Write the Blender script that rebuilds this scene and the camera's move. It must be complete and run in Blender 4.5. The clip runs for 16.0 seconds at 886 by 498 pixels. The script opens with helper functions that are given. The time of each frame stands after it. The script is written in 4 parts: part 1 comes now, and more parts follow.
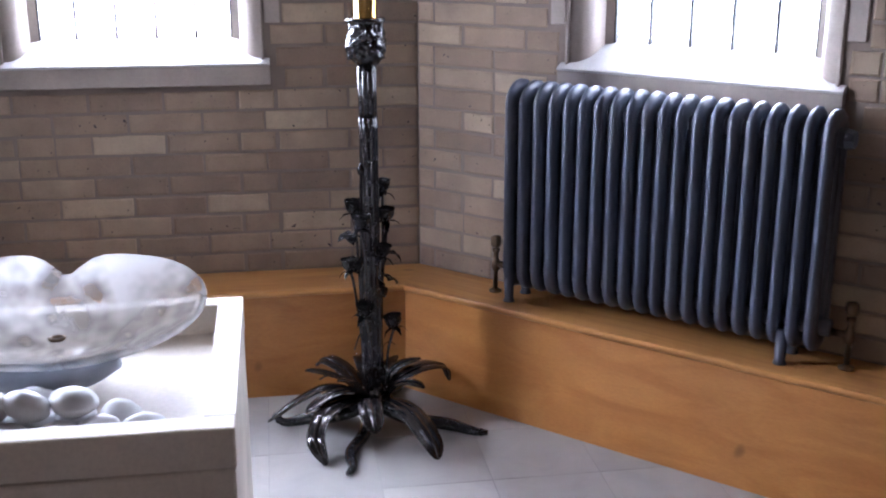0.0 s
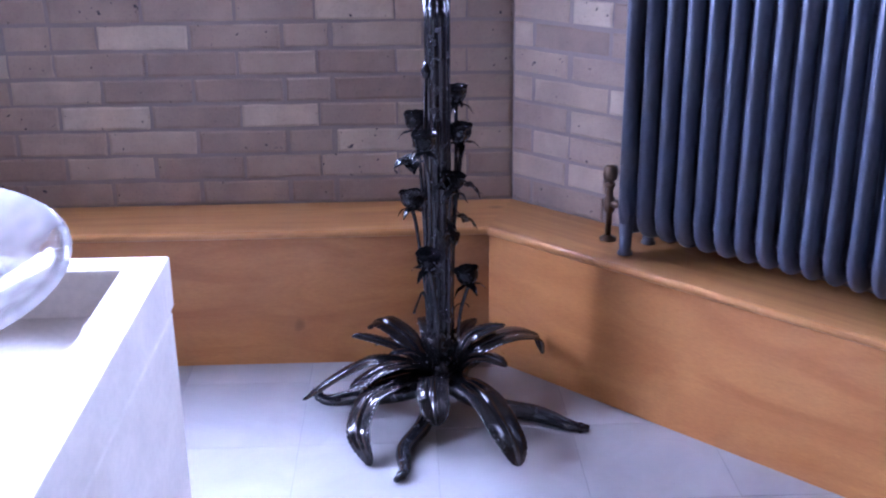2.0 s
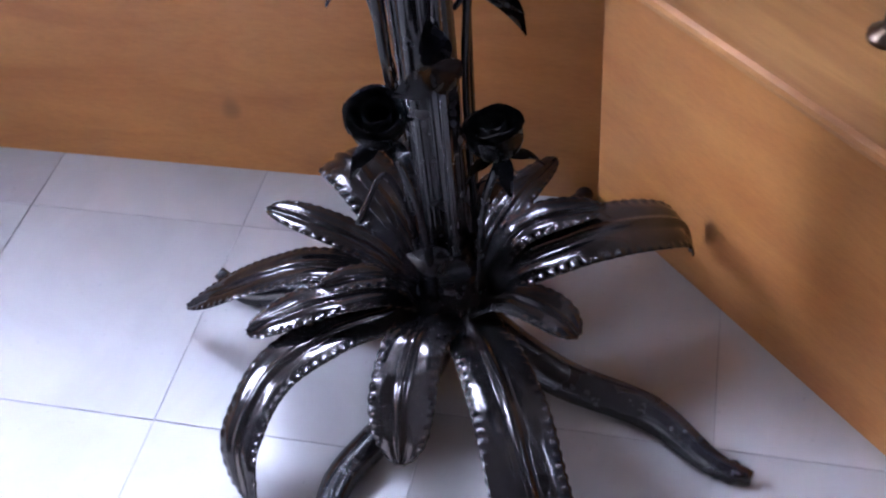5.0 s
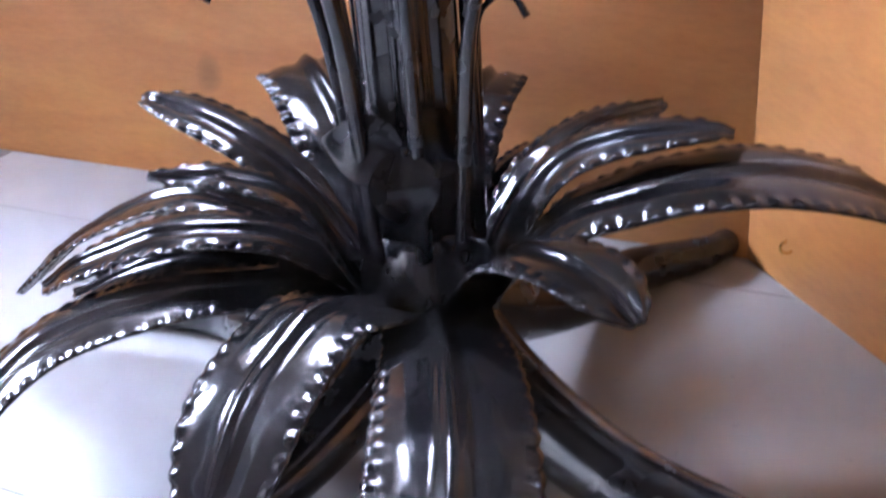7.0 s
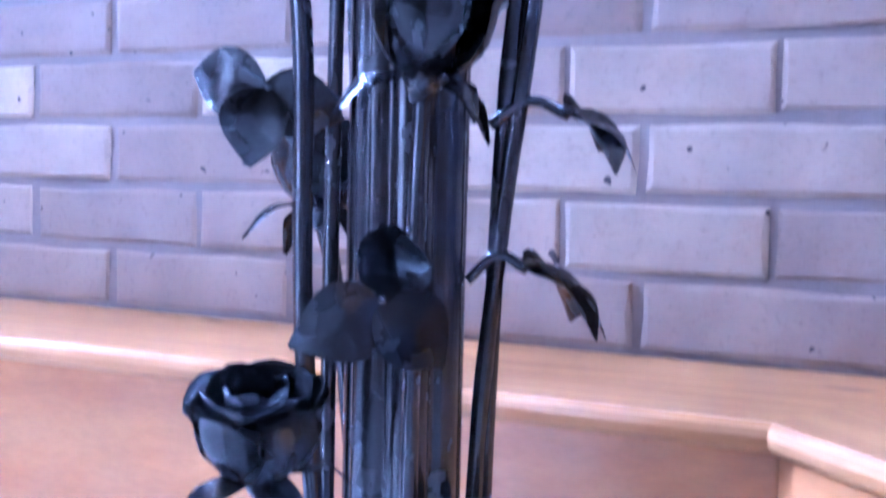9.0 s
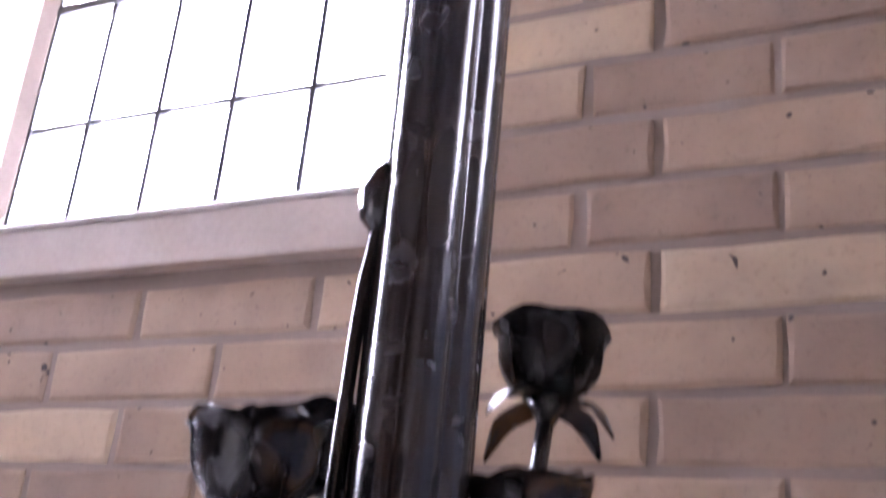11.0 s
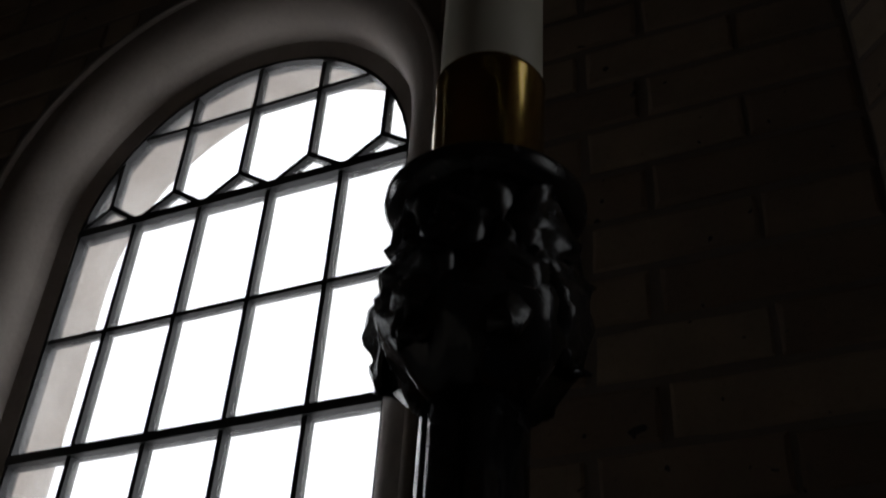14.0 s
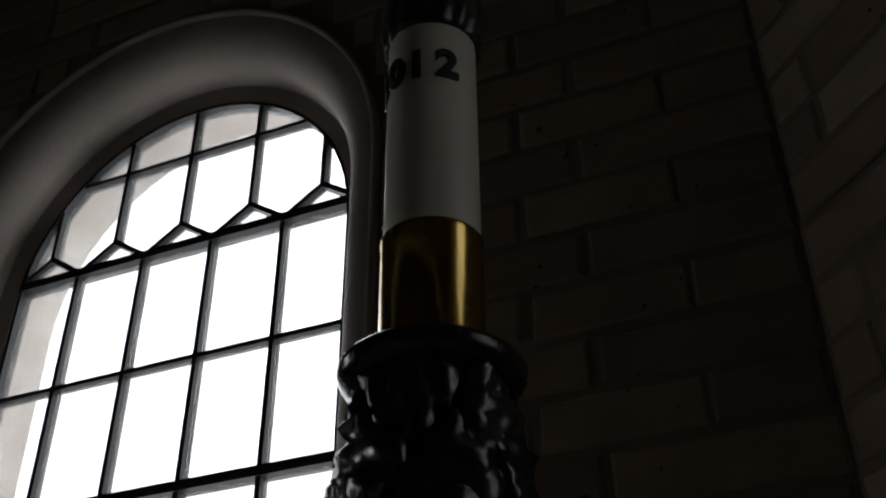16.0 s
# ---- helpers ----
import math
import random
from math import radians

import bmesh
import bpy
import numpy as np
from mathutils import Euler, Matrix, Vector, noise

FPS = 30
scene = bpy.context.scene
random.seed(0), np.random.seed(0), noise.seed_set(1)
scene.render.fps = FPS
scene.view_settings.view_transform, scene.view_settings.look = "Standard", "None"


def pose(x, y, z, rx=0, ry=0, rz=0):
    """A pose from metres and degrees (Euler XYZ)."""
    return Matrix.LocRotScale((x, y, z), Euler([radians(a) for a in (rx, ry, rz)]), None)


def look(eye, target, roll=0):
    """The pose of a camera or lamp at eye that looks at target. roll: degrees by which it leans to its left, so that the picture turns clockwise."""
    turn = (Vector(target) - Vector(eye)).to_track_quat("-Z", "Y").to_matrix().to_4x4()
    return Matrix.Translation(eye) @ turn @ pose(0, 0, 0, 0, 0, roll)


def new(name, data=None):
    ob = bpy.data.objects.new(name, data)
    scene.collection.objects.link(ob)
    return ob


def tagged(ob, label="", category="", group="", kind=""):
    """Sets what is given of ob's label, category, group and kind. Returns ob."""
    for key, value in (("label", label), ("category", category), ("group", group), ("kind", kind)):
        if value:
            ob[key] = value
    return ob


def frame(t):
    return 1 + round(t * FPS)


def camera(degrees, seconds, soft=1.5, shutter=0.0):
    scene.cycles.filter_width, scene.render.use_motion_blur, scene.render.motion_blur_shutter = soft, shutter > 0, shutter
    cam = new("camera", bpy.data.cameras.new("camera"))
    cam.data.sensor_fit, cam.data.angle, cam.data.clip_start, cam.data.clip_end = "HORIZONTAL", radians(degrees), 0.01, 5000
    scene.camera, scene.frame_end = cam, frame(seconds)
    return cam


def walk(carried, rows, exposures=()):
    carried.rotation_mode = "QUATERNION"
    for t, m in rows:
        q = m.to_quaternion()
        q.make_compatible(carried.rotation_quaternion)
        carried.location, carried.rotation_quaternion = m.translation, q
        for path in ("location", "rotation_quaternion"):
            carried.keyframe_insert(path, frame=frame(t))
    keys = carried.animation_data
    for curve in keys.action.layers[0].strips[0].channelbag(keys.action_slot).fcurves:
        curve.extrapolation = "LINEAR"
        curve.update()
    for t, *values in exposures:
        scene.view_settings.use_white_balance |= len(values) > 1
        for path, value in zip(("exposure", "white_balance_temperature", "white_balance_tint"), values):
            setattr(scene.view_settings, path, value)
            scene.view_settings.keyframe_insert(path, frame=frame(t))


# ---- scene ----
cam = camera(44.2, 16.0, soft=2.0, shutter=0.5)

EXPOSURES = [(0, -0.95, 5500, 20), (2, -0.45, 4600, 36), (3.2, -0.4, 4800, 44), (5.5, -0.25, 5100, 22), (6.5, 0.3, 5100, 22), (7, 0.65, 5000, 20), (8, 1.2, 3600, 10), (8.5, 1.3, 3300, 8), (9, 1.4, 3750, 30), (9.5, 1.65, 4200, 34), (10.2, 1.7, 4900, 38), (12.3, -4.0, 6600, 20), (13.5, -5.5, 6500, 14), (14.5, -6.2, 6400, 10), (16, -5.7, 6400, 10)]
PATH = [
    (0, (-0.505, -3.837, 1.606), (-0.212, -1.944, 1.034), -0.1),
    (0.5, (-0.449, -3.618, 1.567), (-0.199, -1.722, 0.981), -0.8),
    (1, (-0.413, -3.421, 1.536), (-0.215, -1.54, 0.886), -2),
    (1.5, (-0.362, -3.192, 1.429), (-0.219, -1.304, 0.784), -0.9),
    (2, (-0.293, -2.99, 1.361), (-0.234, -1.117, 0.662), -0.6),
    (2.5, (-0.248, -2.728, 1.317), (-0.249, -0.868, 0.583), -1.1),
    (3, (-0.151, -2.469, 1.244), (-0.248, -0.67, 0.376), -2.3),
    (3.2, (-0.124, -2.352, 1.258), (-0.251, -0.597, 0.308), -3),
    (5.3, (0.03, -1.223, 0.995), (-0.449, 0.043, -0.477), -7.3),
    (5.5, (0.039, -1.176, 0.844), (-0.512, 0.115, -0.58), -7.2),
    (6, (0.048, -1.108, 0.577), (-0.641, 0.314, -0.649), -6.3),
    (6.5, (0.062, -1.066, 0.468), (-0.712, 0.427, -0.613), -5.7),
    (7, (0.066, -1.034, 0.445), (-0.766, 0.526, -0.491), -4.8),
    (7.5, (0.054, -1.004, 0.491), (-0.798, 0.616, -0.314), -3.1),
    (8, (0.05, -1.007, 0.501), (-0.828, 0.711, -0.026), -1.3),
    (8.5, (0.037, -0.997, 0.527), (-0.838, 0.773, 0.209), 0.1),
    (9, (0.024, -0.993, 0.549), (-0.834, 0.81, 0.433), 1.4),
    (9.5, (0.017, -0.993, 0.576), (-0.833, 0.816, 0.647), 2.1),
    (10, (0.015, -0.99, 0.599), (-0.827, 0.805, 0.861), 3.2),
    (10.2, (0.024, -0.977, 0.58), (-0.828, 0.789, 0.973), 4.1),
    (12.3, (-0.003, -0.97, 0.834), (-0.81, 0.619, 1.741), 5.3),
    (12.5, (-0.001, -0.967, 0.846), (-0.805, 0.601, 1.793), 5.4),
    (13, (-0.009, -0.966, 0.874), (-0.788, 0.551, 1.92), 5.4),
    (13.5, (-0.014, -0.977, 0.9), (-0.765, 0.498, 2.022), 4.9),
    (14, (-0.012, -0.98, 0.925), (-0.746, 0.457, 2.107), 4.1),
    (14.5, (0.006, -1.006, 0.952), (-0.713, 0.417, 2.16), 2.6),
    (15, (0.008, -1.024, 0.976), (-0.676, 0.402, 2.2), 0.7),
    (15.5, (0.021, -1.062, 0.984), (-0.632, 0.399, 2.184), -0.4),
    (16, (0.023, -1.074, 1.005), (-0.622, 0.44, 2.142), -0.4),
]
walk(cam, [(t, look(eye, target, roll)) for t, eye, target, roll in PATH], EXPOSURES)

# ---------------------------------------------------------------- light
world = bpy.data.worlds.new("world")
scene.world = world
world.use_nodes = True
wn = world.node_tree
sky = wn.nodes.new("ShaderNodeTexSky")
sky.sky_type = 'NISHITA'
sky.sun_disc = False
sky.sun_elevation = radians(38)
sky.sun_rotation = radians(300)
wn.links.new(sky.outputs[0], wn.nodes["Background"].inputs[0])
wn.nodes["Background"].inputs[1].default_value = 0.12
sun = new("sun", bpy.data.lights.new("sun", 'SUN'))
sun.data.energy = 1.0
sun.data.angle = radians(12)
sun.data.color = (1.0, 0.95, 0.88)
sun.matrix_world = look((-6, 4, 7), (0, 0, 0))


# ---------------------------------------------------------------- materials
def mat(name, build):
    m = bpy.data.materials.new(name)
    m.use_nodes = True
    nt = m.node_tree
    build(nt, nt.nodes["Principled BSDF"])
    return m


def node(nt, kind, **kw):
    n = nt.nodes.new(kind)
    for k, v in kw.items():
        n.inputs[k].default_value = v
    return n


def coords(nt, scale=(1, 1, 1), rand=False):
    tc = nt.nodes.new("ShaderNodeTexCoord")
    mp = nt.nodes.new("ShaderNodeMapping")
    mp.inputs["Scale"].default_value = scale
    nt.links.new(tc.outputs["Object"], mp.inputs["Vector"])
    if rand:
        oi = nt.nodes.new("ShaderNodeObjectInfo")
        mul = nt.nodes.new("ShaderNodeMath")
        mul.operation = 'MULTIPLY'
        mul.inputs[1].default_value = 37.0
        nt.links.new(oi.outputs["Random"], mul.inputs[0])
        nt.links.new(mul.outputs[0], mp.inputs["Location"])
    return mp.outputs[0]


def noise_tex(nt, vec, scale, detail=4.0, rough=0.55, dist=0.0):
    n = node(nt, "ShaderNodeTexNoise", Scale=scale, Detail=detail, Roughness=rough, Distortion=dist)
    nt.links.new(vec, n.inputs["Vector"])
    return n.outputs[0]


def ramp(nt, fac, stops):
    r = nt.nodes.new("ShaderNodeValToRGB")
    el = r.color_ramp.elements
    while len(el) < len(stops):
        el.new(0.5)
    for e, (p, c) in zip(el, stops):
        e.position, e.color = p, (*c, 1)
    nt.links.new(fac, r.inputs[0])
    return r.outputs[0]


def mix(nt, fac, a, b, kind='MIX'):
    m = nt.nodes.new("ShaderNodeMix")
    m.data_type, m.blend_type = 'RGBA', kind
    for sock, v in ((m.inputs[0], fac), (m.inputs[6], a), (m.inputs[7], b)):
        if isinstance(v, (float, int)):
            sock.default_value = v
        elif isinstance(v, tuple):
            sock.default_value = (*v, 1)
        else:
            nt.links.new(v, sock)
    return m.outputs[2]


def bump(nt, bsdf, height, strength, dist=0.01):
    b = node(nt, "ShaderNodeBump", Strength=strength, Distance=dist)
    nt.links.new(height, b.inputs["Height"])
    nt.links.new(b.outputs[0], bsdf.inputs["Normal"])


def m_brick(nt, b):
    v = coords(nt, rand=True)
    oi = nt.nodes.new("ShaderNodeObjectInfo")
    base = ramp(nt, oi.outputs["Random"], [(0.0, (0.27, 0.20, 0.15)), (0.3, (0.33, 0.25, 0.185)), (0.55, (0.37, 0.28, 0.205)),
                                           (0.8, (0.42, 0.33, 0.24)), (1.0, (0.49, 0.395, 0.285))])
    big = noise_tex(nt, v, 9.0, 3.0)
    fine = noise_tex(nt, v, 130.0, 6.0, 0.7)
    c = mix(nt, 0.5, base, ramp(nt, big, [(0.3, (0.55, 0.52, 0.55)), (0.7, (1.1, 1.06, 1.0))]), 'MULTIPLY')
    c = mix(nt, 0.35, c, ramp(nt, fine, [(0.25, (0.35, 0.33, 0.33)), (0.45, (1, 1, 1)), (0.8, (1.15, 1.12, 1.05))]), 'MULTIPLY')
    spot = noise_tex(nt, v, 60.0, 1.0, 0.4)
    c = mix(nt, ramp(nt, spot, [(0.74, (0, 0, 0)), (0.78, (1, 1, 1))]), c, (0.06, 0.05, 0.05))
    nt.links.new(c, b.inputs["Base Color"])
    b.inputs["Roughness"].default_value = 0.85
    bump(nt, b, mix(nt, 0.6, big, fine), 0.5, 0.004)


def m_brick_joined(nt, b):
    v = coords(nt)
    ge = nt.nodes.new("ShaderNodeNewGeometry")
    base = ramp(nt, ge.outputs["Random Per Island"], [(0.0, (0.27, 0.20, 0.15)), (0.5, (0.36, 0.275, 0.20)), (1.0, (0.45, 0.36, 0.26))])
    fine = noise_tex(nt, v, 90.0, 6.0, 0.7)
    c = mix(nt, 0.4, base, ramp(nt, fine, [(0.3, (0.5, 0.48, 0.47)), (0.7, (1.1, 1.08, 1.0))]), 'MULTIPLY')
    nt.links.new(c, b.inputs["Base Color"])
    b.inputs["Roughness"].default_value = 0.85
    bump(nt, b, fine, 0.4, 0.004)


def m_mortar(nt, b):
    v = coords(nt)
    n1 = noise_tex(nt, v, 6.0)
    n2 = noise_tex(nt, v, 160.0, 5.0, 0.7)
    c = mix(nt, n2, ramp(nt, n1, [(0.3, (0.235, 0.19, 0.16)), (0.7, (0.31, 0.25, 0.21))]), (0.21, 0.175, 0.15))
    nt.links.new(c, b.inputs["Base Color"])
    b.inputs["Roughness"].default_value = 0.95
    bump(nt, b, n2, 0.6, 0.003)


def m_stone(tone, warm):
    def f(nt, b):
        v = coords(nt)
        n1 = noise_tex(nt, v, 4.0, 5.0, 0.6, 0.4)
        n2 = noise_tex(nt, v, 120.0, 5.0, 0.7)
        lo = tuple(tone * 0.78 * w for w in warm)
        hi = tuple(tone * 1.05 * w for w in warm)
        c = ramp(nt, n1, [(0.25, lo), (0.6, hi)])
        c = mix(nt, 0.25, c, ramp(nt, n2, [(0.3, (0.6, 0.6, 0.6)), (0.6, (1, 1, 1))]), 'MULTIPLY')
        nt.links.new(c, b.inputs["Base Color"])
        b.inputs["Roughness"].default_value = 0.7
        bump(nt, b, n2, 0.25, 0.002)
    return f


def m_tile(nt, b):
    v = coords(nt, rand=True)
    oi = nt.nodes.new("ShaderNodeObjectInfo")
    n1 = noise_tex(nt, v, 5.0, 6.0, 0.6, 0.6)
    n2 = noise_tex(nt, v, 90.0, 4.0, 0.6)
    tint = ramp(nt, oi.outputs["Random"], [(0.0, (0.37, 0.355, 0.34)), (1.0, (0.46, 0.445, 0.42))])
    c = mix(nt, 0.6, tint, ramp(nt, n1, [(0.3, (0.78, 0.77, 0.76)), (0.65, (1.05, 1.05, 1.05))]), 'MULTIPLY')
    c = mix(nt, ramp(nt, n2, [(0.66, (0, 0, 0)), (0.74, (0.5, 0.5, 0.5))]), c, (0.28, 0.27, 0.26))
    nt.links.new(c, b.inputs["Base Color"])
    b.inputs["Roughness"].default_value = 0.42
    bump(nt, b, n1, 0.08, 0.003)


def m_wood(lo, hi, grain=(1, 6, 22)):
    def f(nt, b):
        v = coords(nt, grain)
        big = noise_tex(nt, v, 1.3, 3.0, 0.5, 1.6)
        fine = noise_tex(nt, coords(nt, tuple(g * 5 for g in grain)), 6.0, 5.0, 0.7)
        v0 = coords(nt)
        cloud = noise_tex(nt, v0, 2.2, 2.0)
        c = ramp(nt, big, [(0.3, lo), (0.5, tuple((a + c2) / 2 for a, c2 in zip(lo, hi))), (0.7, hi)])
        c = mix(nt, 0.28, c, ramp(nt, fine, [(0.3, (0.6, 0.52, 0.45)), (0.6, (1, 1, 1))]), 'MULTIPLY')
        c = mix(nt, 0.6, c, ramp(nt, cloud, [(0.3, (0.78, 0.72, 0.66)), (0.7, (1.08, 1.06, 1.02))]), 'MULTIPLY')
        knot = noise_tex(nt, coords(nt, (1, 1, 1)), 7.0, 0.0)
        c = mix(nt, ramp(nt, knot, [(0.80, (0, 0, 0)), (0.83, (0.8, 0.8, 0.8))]), c, (0.12, 0.05, 0.02))
        nt.links.new(c, b.inputs["Base Color"])
        b.inputs["Roughness"].default_value = 0.38
        bump(nt, b, fine, 0.06, 0.002)
    return f


def m_iron(nt, b):
    v = coords(nt)
    n1 = noise_tex(nt, v, 45.0, 3.0)
    n2 = noise_tex(nt, v, 14.0, 2.0)
    c = ramp(nt, n2, [(0.3, (0.010, 0.010, 0.012)), (0.7, (0.022, 0.020, 0.021))])
    nt.links.new(c, b.inputs["Base Color"])
    b.inputs["Metallic"].default_value = 0.0
    b.inputs["Specular IOR Level"].default_value = 0.5
    b.inputs["Coat Weight"].default_value = 0.2
    b.inputs["Coat Roughness"].default_value = 0.08
    r = ramp(nt, n1, [(0.3, (0.16, 0.16, 0.16)), (0.7, (0.30, 0.30, 0.30))])
    nt.links.new(r, b.inputs["Roughness"])
    bump(nt, b, n1, 0.16, 0.002)


def m_leaf(nt, b):
    v = coords(nt)
    n1 = noise_tex(nt, v, 38.0, 3.0)
    n2 = noise_tex(nt, v, 12.0, 3.0)
    c = ramp(nt, n2, [(0.3, (0.030, 0.028, 0.029)), (0.7, (0.075, 0.068, 0.066))])
    nt.links.new(c, b.inputs["Base Color"])
    b.inputs["Metallic"].default_value = 0.75
    r = ramp(nt, n1, [(0.3, (0.10, 0.10, 0.10)), (0.7, (0.20, 0.20, 0.20))])
    nt.links.new(r, b.inputs["Roughness"])
    bump(nt, b, n1, 0.22, 0.002)


def plain(color, rough, metal=0.0, grain=60.0, amount=0.15, rel=0.1):
    def f(nt, b):
        v = coords(nt)
        n1 = noise_tex(nt, v, grain, 4.0)
        n2 = noise_tex(nt, v, grain / 10, 3.0)
        dk = tuple(x * (1 - amount * 2) for x in color)
        c = mix(nt, 0.5, ramp(nt, n1, [(0.3, dk), (0.7, color)]), ramp(nt, n2, [(0.3, dk), (0.7, color)]))
        nt.links.new(c, b.inputs["Base Color"])
        b.inputs["Roughness"].default_value = rough
        b.inputs["Metallic"].default_value = metal
        bump(nt, b, n1, rel, 0.002)
    return f


def m_glass(nt, b):
    out = nt.nodes["Material Output"]
    tr = nt.nodes.new("ShaderNodeBsdfTransparent")
    gl = node(nt, "ShaderNodeBsdfGlossy", Roughness=0.05)
    df = node(nt, "ShaderNodeBsdfTranslucent", Color=(0.9, 0.9, 0.88, 1))
    dirt = noise_tex(nt, coords(nt), 7.0, 4.0, 0.6)
    k = ramp(nt, dirt, [(0.35, (0.02, 0.02, 0.02)), (0.75, (0.12, 0.12, 0.12))])
    m1 = nt.nodes.new("ShaderNodeMixShader")
    nt.links.new(k, m1.inputs[0])
    nt.links.new(tr.outputs[0], m1.inputs[1])
    nt.links.new(df.outputs[0], m1.inputs[2])
    m2 = nt.nodes.new("ShaderNodeMixShader")
    m2.inputs[0].default_value = 0.06
    nt.links.new(m1.outputs[0], m2.inputs[1])
    nt.links.new(gl.outputs[0], m2.inputs[2])
    nt.links.new(m2.outputs[0], out.inputs[0])


def m_bowl(nt, b):
    b.inputs["Base Color"].default_value = (1.0, 1.0, 1.0, 1)
    b.inputs["Roughness"].default_value = 0.05
    b.inputs["IOR"].default_value = 1.16
    b.inputs["Coat Weight"].default_value = 0.7
    n = noise_tex(nt, coords(nt), 14.0, 2.0)
    b.inputs["Transmission Weight"].default_value = 0.9
    bump(nt, b, n, 0.25, 0.01)
    # cloudy glass that lets the daylight behind it glow through
    cloud = nt.nodes.new("ShaderNodeBsdfTranslucent")
    cloud.inputs["Color"].default_value = (0.95, 0.95, 0.95, 1)
    t = ramp(nt, n, [(0.38, (0.55, 0.55, 0.55)), (0.66, (0.12, 0.12, 0.12))])
    both = nt.nodes.new("ShaderNodeMixShader")
    nt.links.new(t, both.inputs[0])
    nt.links.new(b.outputs[0], both.inputs[1])
    nt.links.new(cloud.outputs[0], both.inputs[2])
    out = [o for o in nt.nodes if o.bl_idname == "ShaderNodeOutputMaterial"][0]
    nt.links.new(both.outputs[0], out.inputs[0])


BRICK = mat("brick", m_brick)
BRICKJ = mat("brick_joined", m_brick_joined)
MORTAR = mat("mortar", m_mortar)
STONE = mat("window_stone", m_stone(0.43, (1.0, 0.87, 0.77)))
SILL = mat("sill_stone", m_stone(0.60, (1.0, 0.97, 0.95)))
FONT = mat("font_stone", m_stone(0.80, (1.0, 0.91, 0.80)))
TILE = mat("floor_tile", m_tile)
GROUT = mat("grout", plain((0.40, 0.39, 0.38), 0.9))
PANEL = mat("wood_panel", m_wood((0.43, 0.175, 0.045), (0.55, 0.255, 0.070), (2, 3, 7)))
NOSING = mat("wood_board", m_wood((0.45, 0.205, 0.060), (0.60, 0.31, 0.10), (1, 16, 16)))
IRON = mat("black_iron", m_iron)
LEAF = mat("leaf_iron", m_leaf)
RADP = mat("radiator_paint", plain((0.085, 0.098, 0.140), 0.38, 0.0, 90.0, 0.12, 0.12))
BRASS = mat("brass", plain((0.72, 0.50, 0.16), 0.16, 1.0, 40.0, 0.06, 0.05))
OLDBR = mat("old_brass", plain((0.16, 0.11, 0.07), 0.35, 0.9))
WAX = mat("wax", plain((0.74, 0.70, 0.58), 0.4, 0.0, 30.0, 0.04, 0.03))
DARKW = mat("dark_wax", plain((0.035, 0.045, 0.035), 0.3, 0.0, 50.0, 0.3, 0.3))
LEAD = mat("lead", plain((0.035, 0.035, 0.038), 0.55, 0.3))
GLASS = mat("window_glass", m_glass)
BOWL = mat("bowl_glass", m_bowl)
PEBBLE = mat("pebble", plain((0.74, 0.75, 0.77), 0.55, 0.0, 40.0, 0.08, 0.1))
SLATE = mat("blue_stone", plain((0.42, 0.47, 0.56), 0.5, 0.0, 25.0, 0.12, 0.1))
# dark filler for surfaces out of view, to keep bounced light low
UNSEEN = mat("dark_boards", m_wood((0.06, 0.035, 0.02), (0.10, 0.06, 0.035), (2, 14, 14)))


# ---------------------------------------------------------------- helpers
def obj(name, bm, material, parent=None, smooth=False, label=""):
    me = bpy.data.meshes.new(name)
    bmesh.ops.recalc_face_normals(bm, faces=bm.faces[:])
    bm.to_mesh(me)
    bm.free()
    if smooth:
        for p in me.polygons:
            p.use_smooth = True
    me.materials.append(material)
    ob = new(name, me)
    ob.parent = parent
    if label:
        ob["label"] = label
    return ob


def part(name, bm, material, parent, label="", smooth=False):
    return obj(name, bm, material, parent, smooth, label)


def empty(name, m=None):
    e = new(name)
    e.empty_display_size = 0.05
    if m is not None:
        e.matrix_world = m
    return e


def box(bm, x0, x1, y0, y1, z0, z1, bev=0.0):
    vs = [bm.verts.new((x, y, z)) for x in (x0, x1) for y in (y0, y1) for z in (z0, z1)]
    fs = [bm.faces.new([vs[i] for i in q]) for q in ((0, 1, 3, 2), (4, 6, 7, 5), (0, 4, 5, 1), (2, 3, 7, 6), (0, 2, 6, 4), (1, 5, 7, 3))]
    if bev:
        ed = list({e for f in fs for e in f.edges})
        bmesh.ops.bevel(bm, geom=ed, offset=bev, segments=2, profile=0.6, affect='EDGES')


def lathe(bm, prof, n=32, centre=(0, 0), wob=None):
    rings = []
    for r, z in prof:
        ring = []
        for k in range(n):
            a = 2 * math.pi * k / n
            rr = r + (wob(a, z) if wob else 0)
            ring.append(bm.verts.new((centre[0] + rr * math.cos(a), centre[1] + rr * math.sin(a), z)))
        rings.append(ring)
    for a, b in zip(rings, rings[1:]):
        for k in range(n):
            bm.faces.new((a[k], a[(k + 1) % n], b[(k + 1) % n], b[k]))
    bm.faces.new(rings[0])
    bm.faces.new(rings[-1])


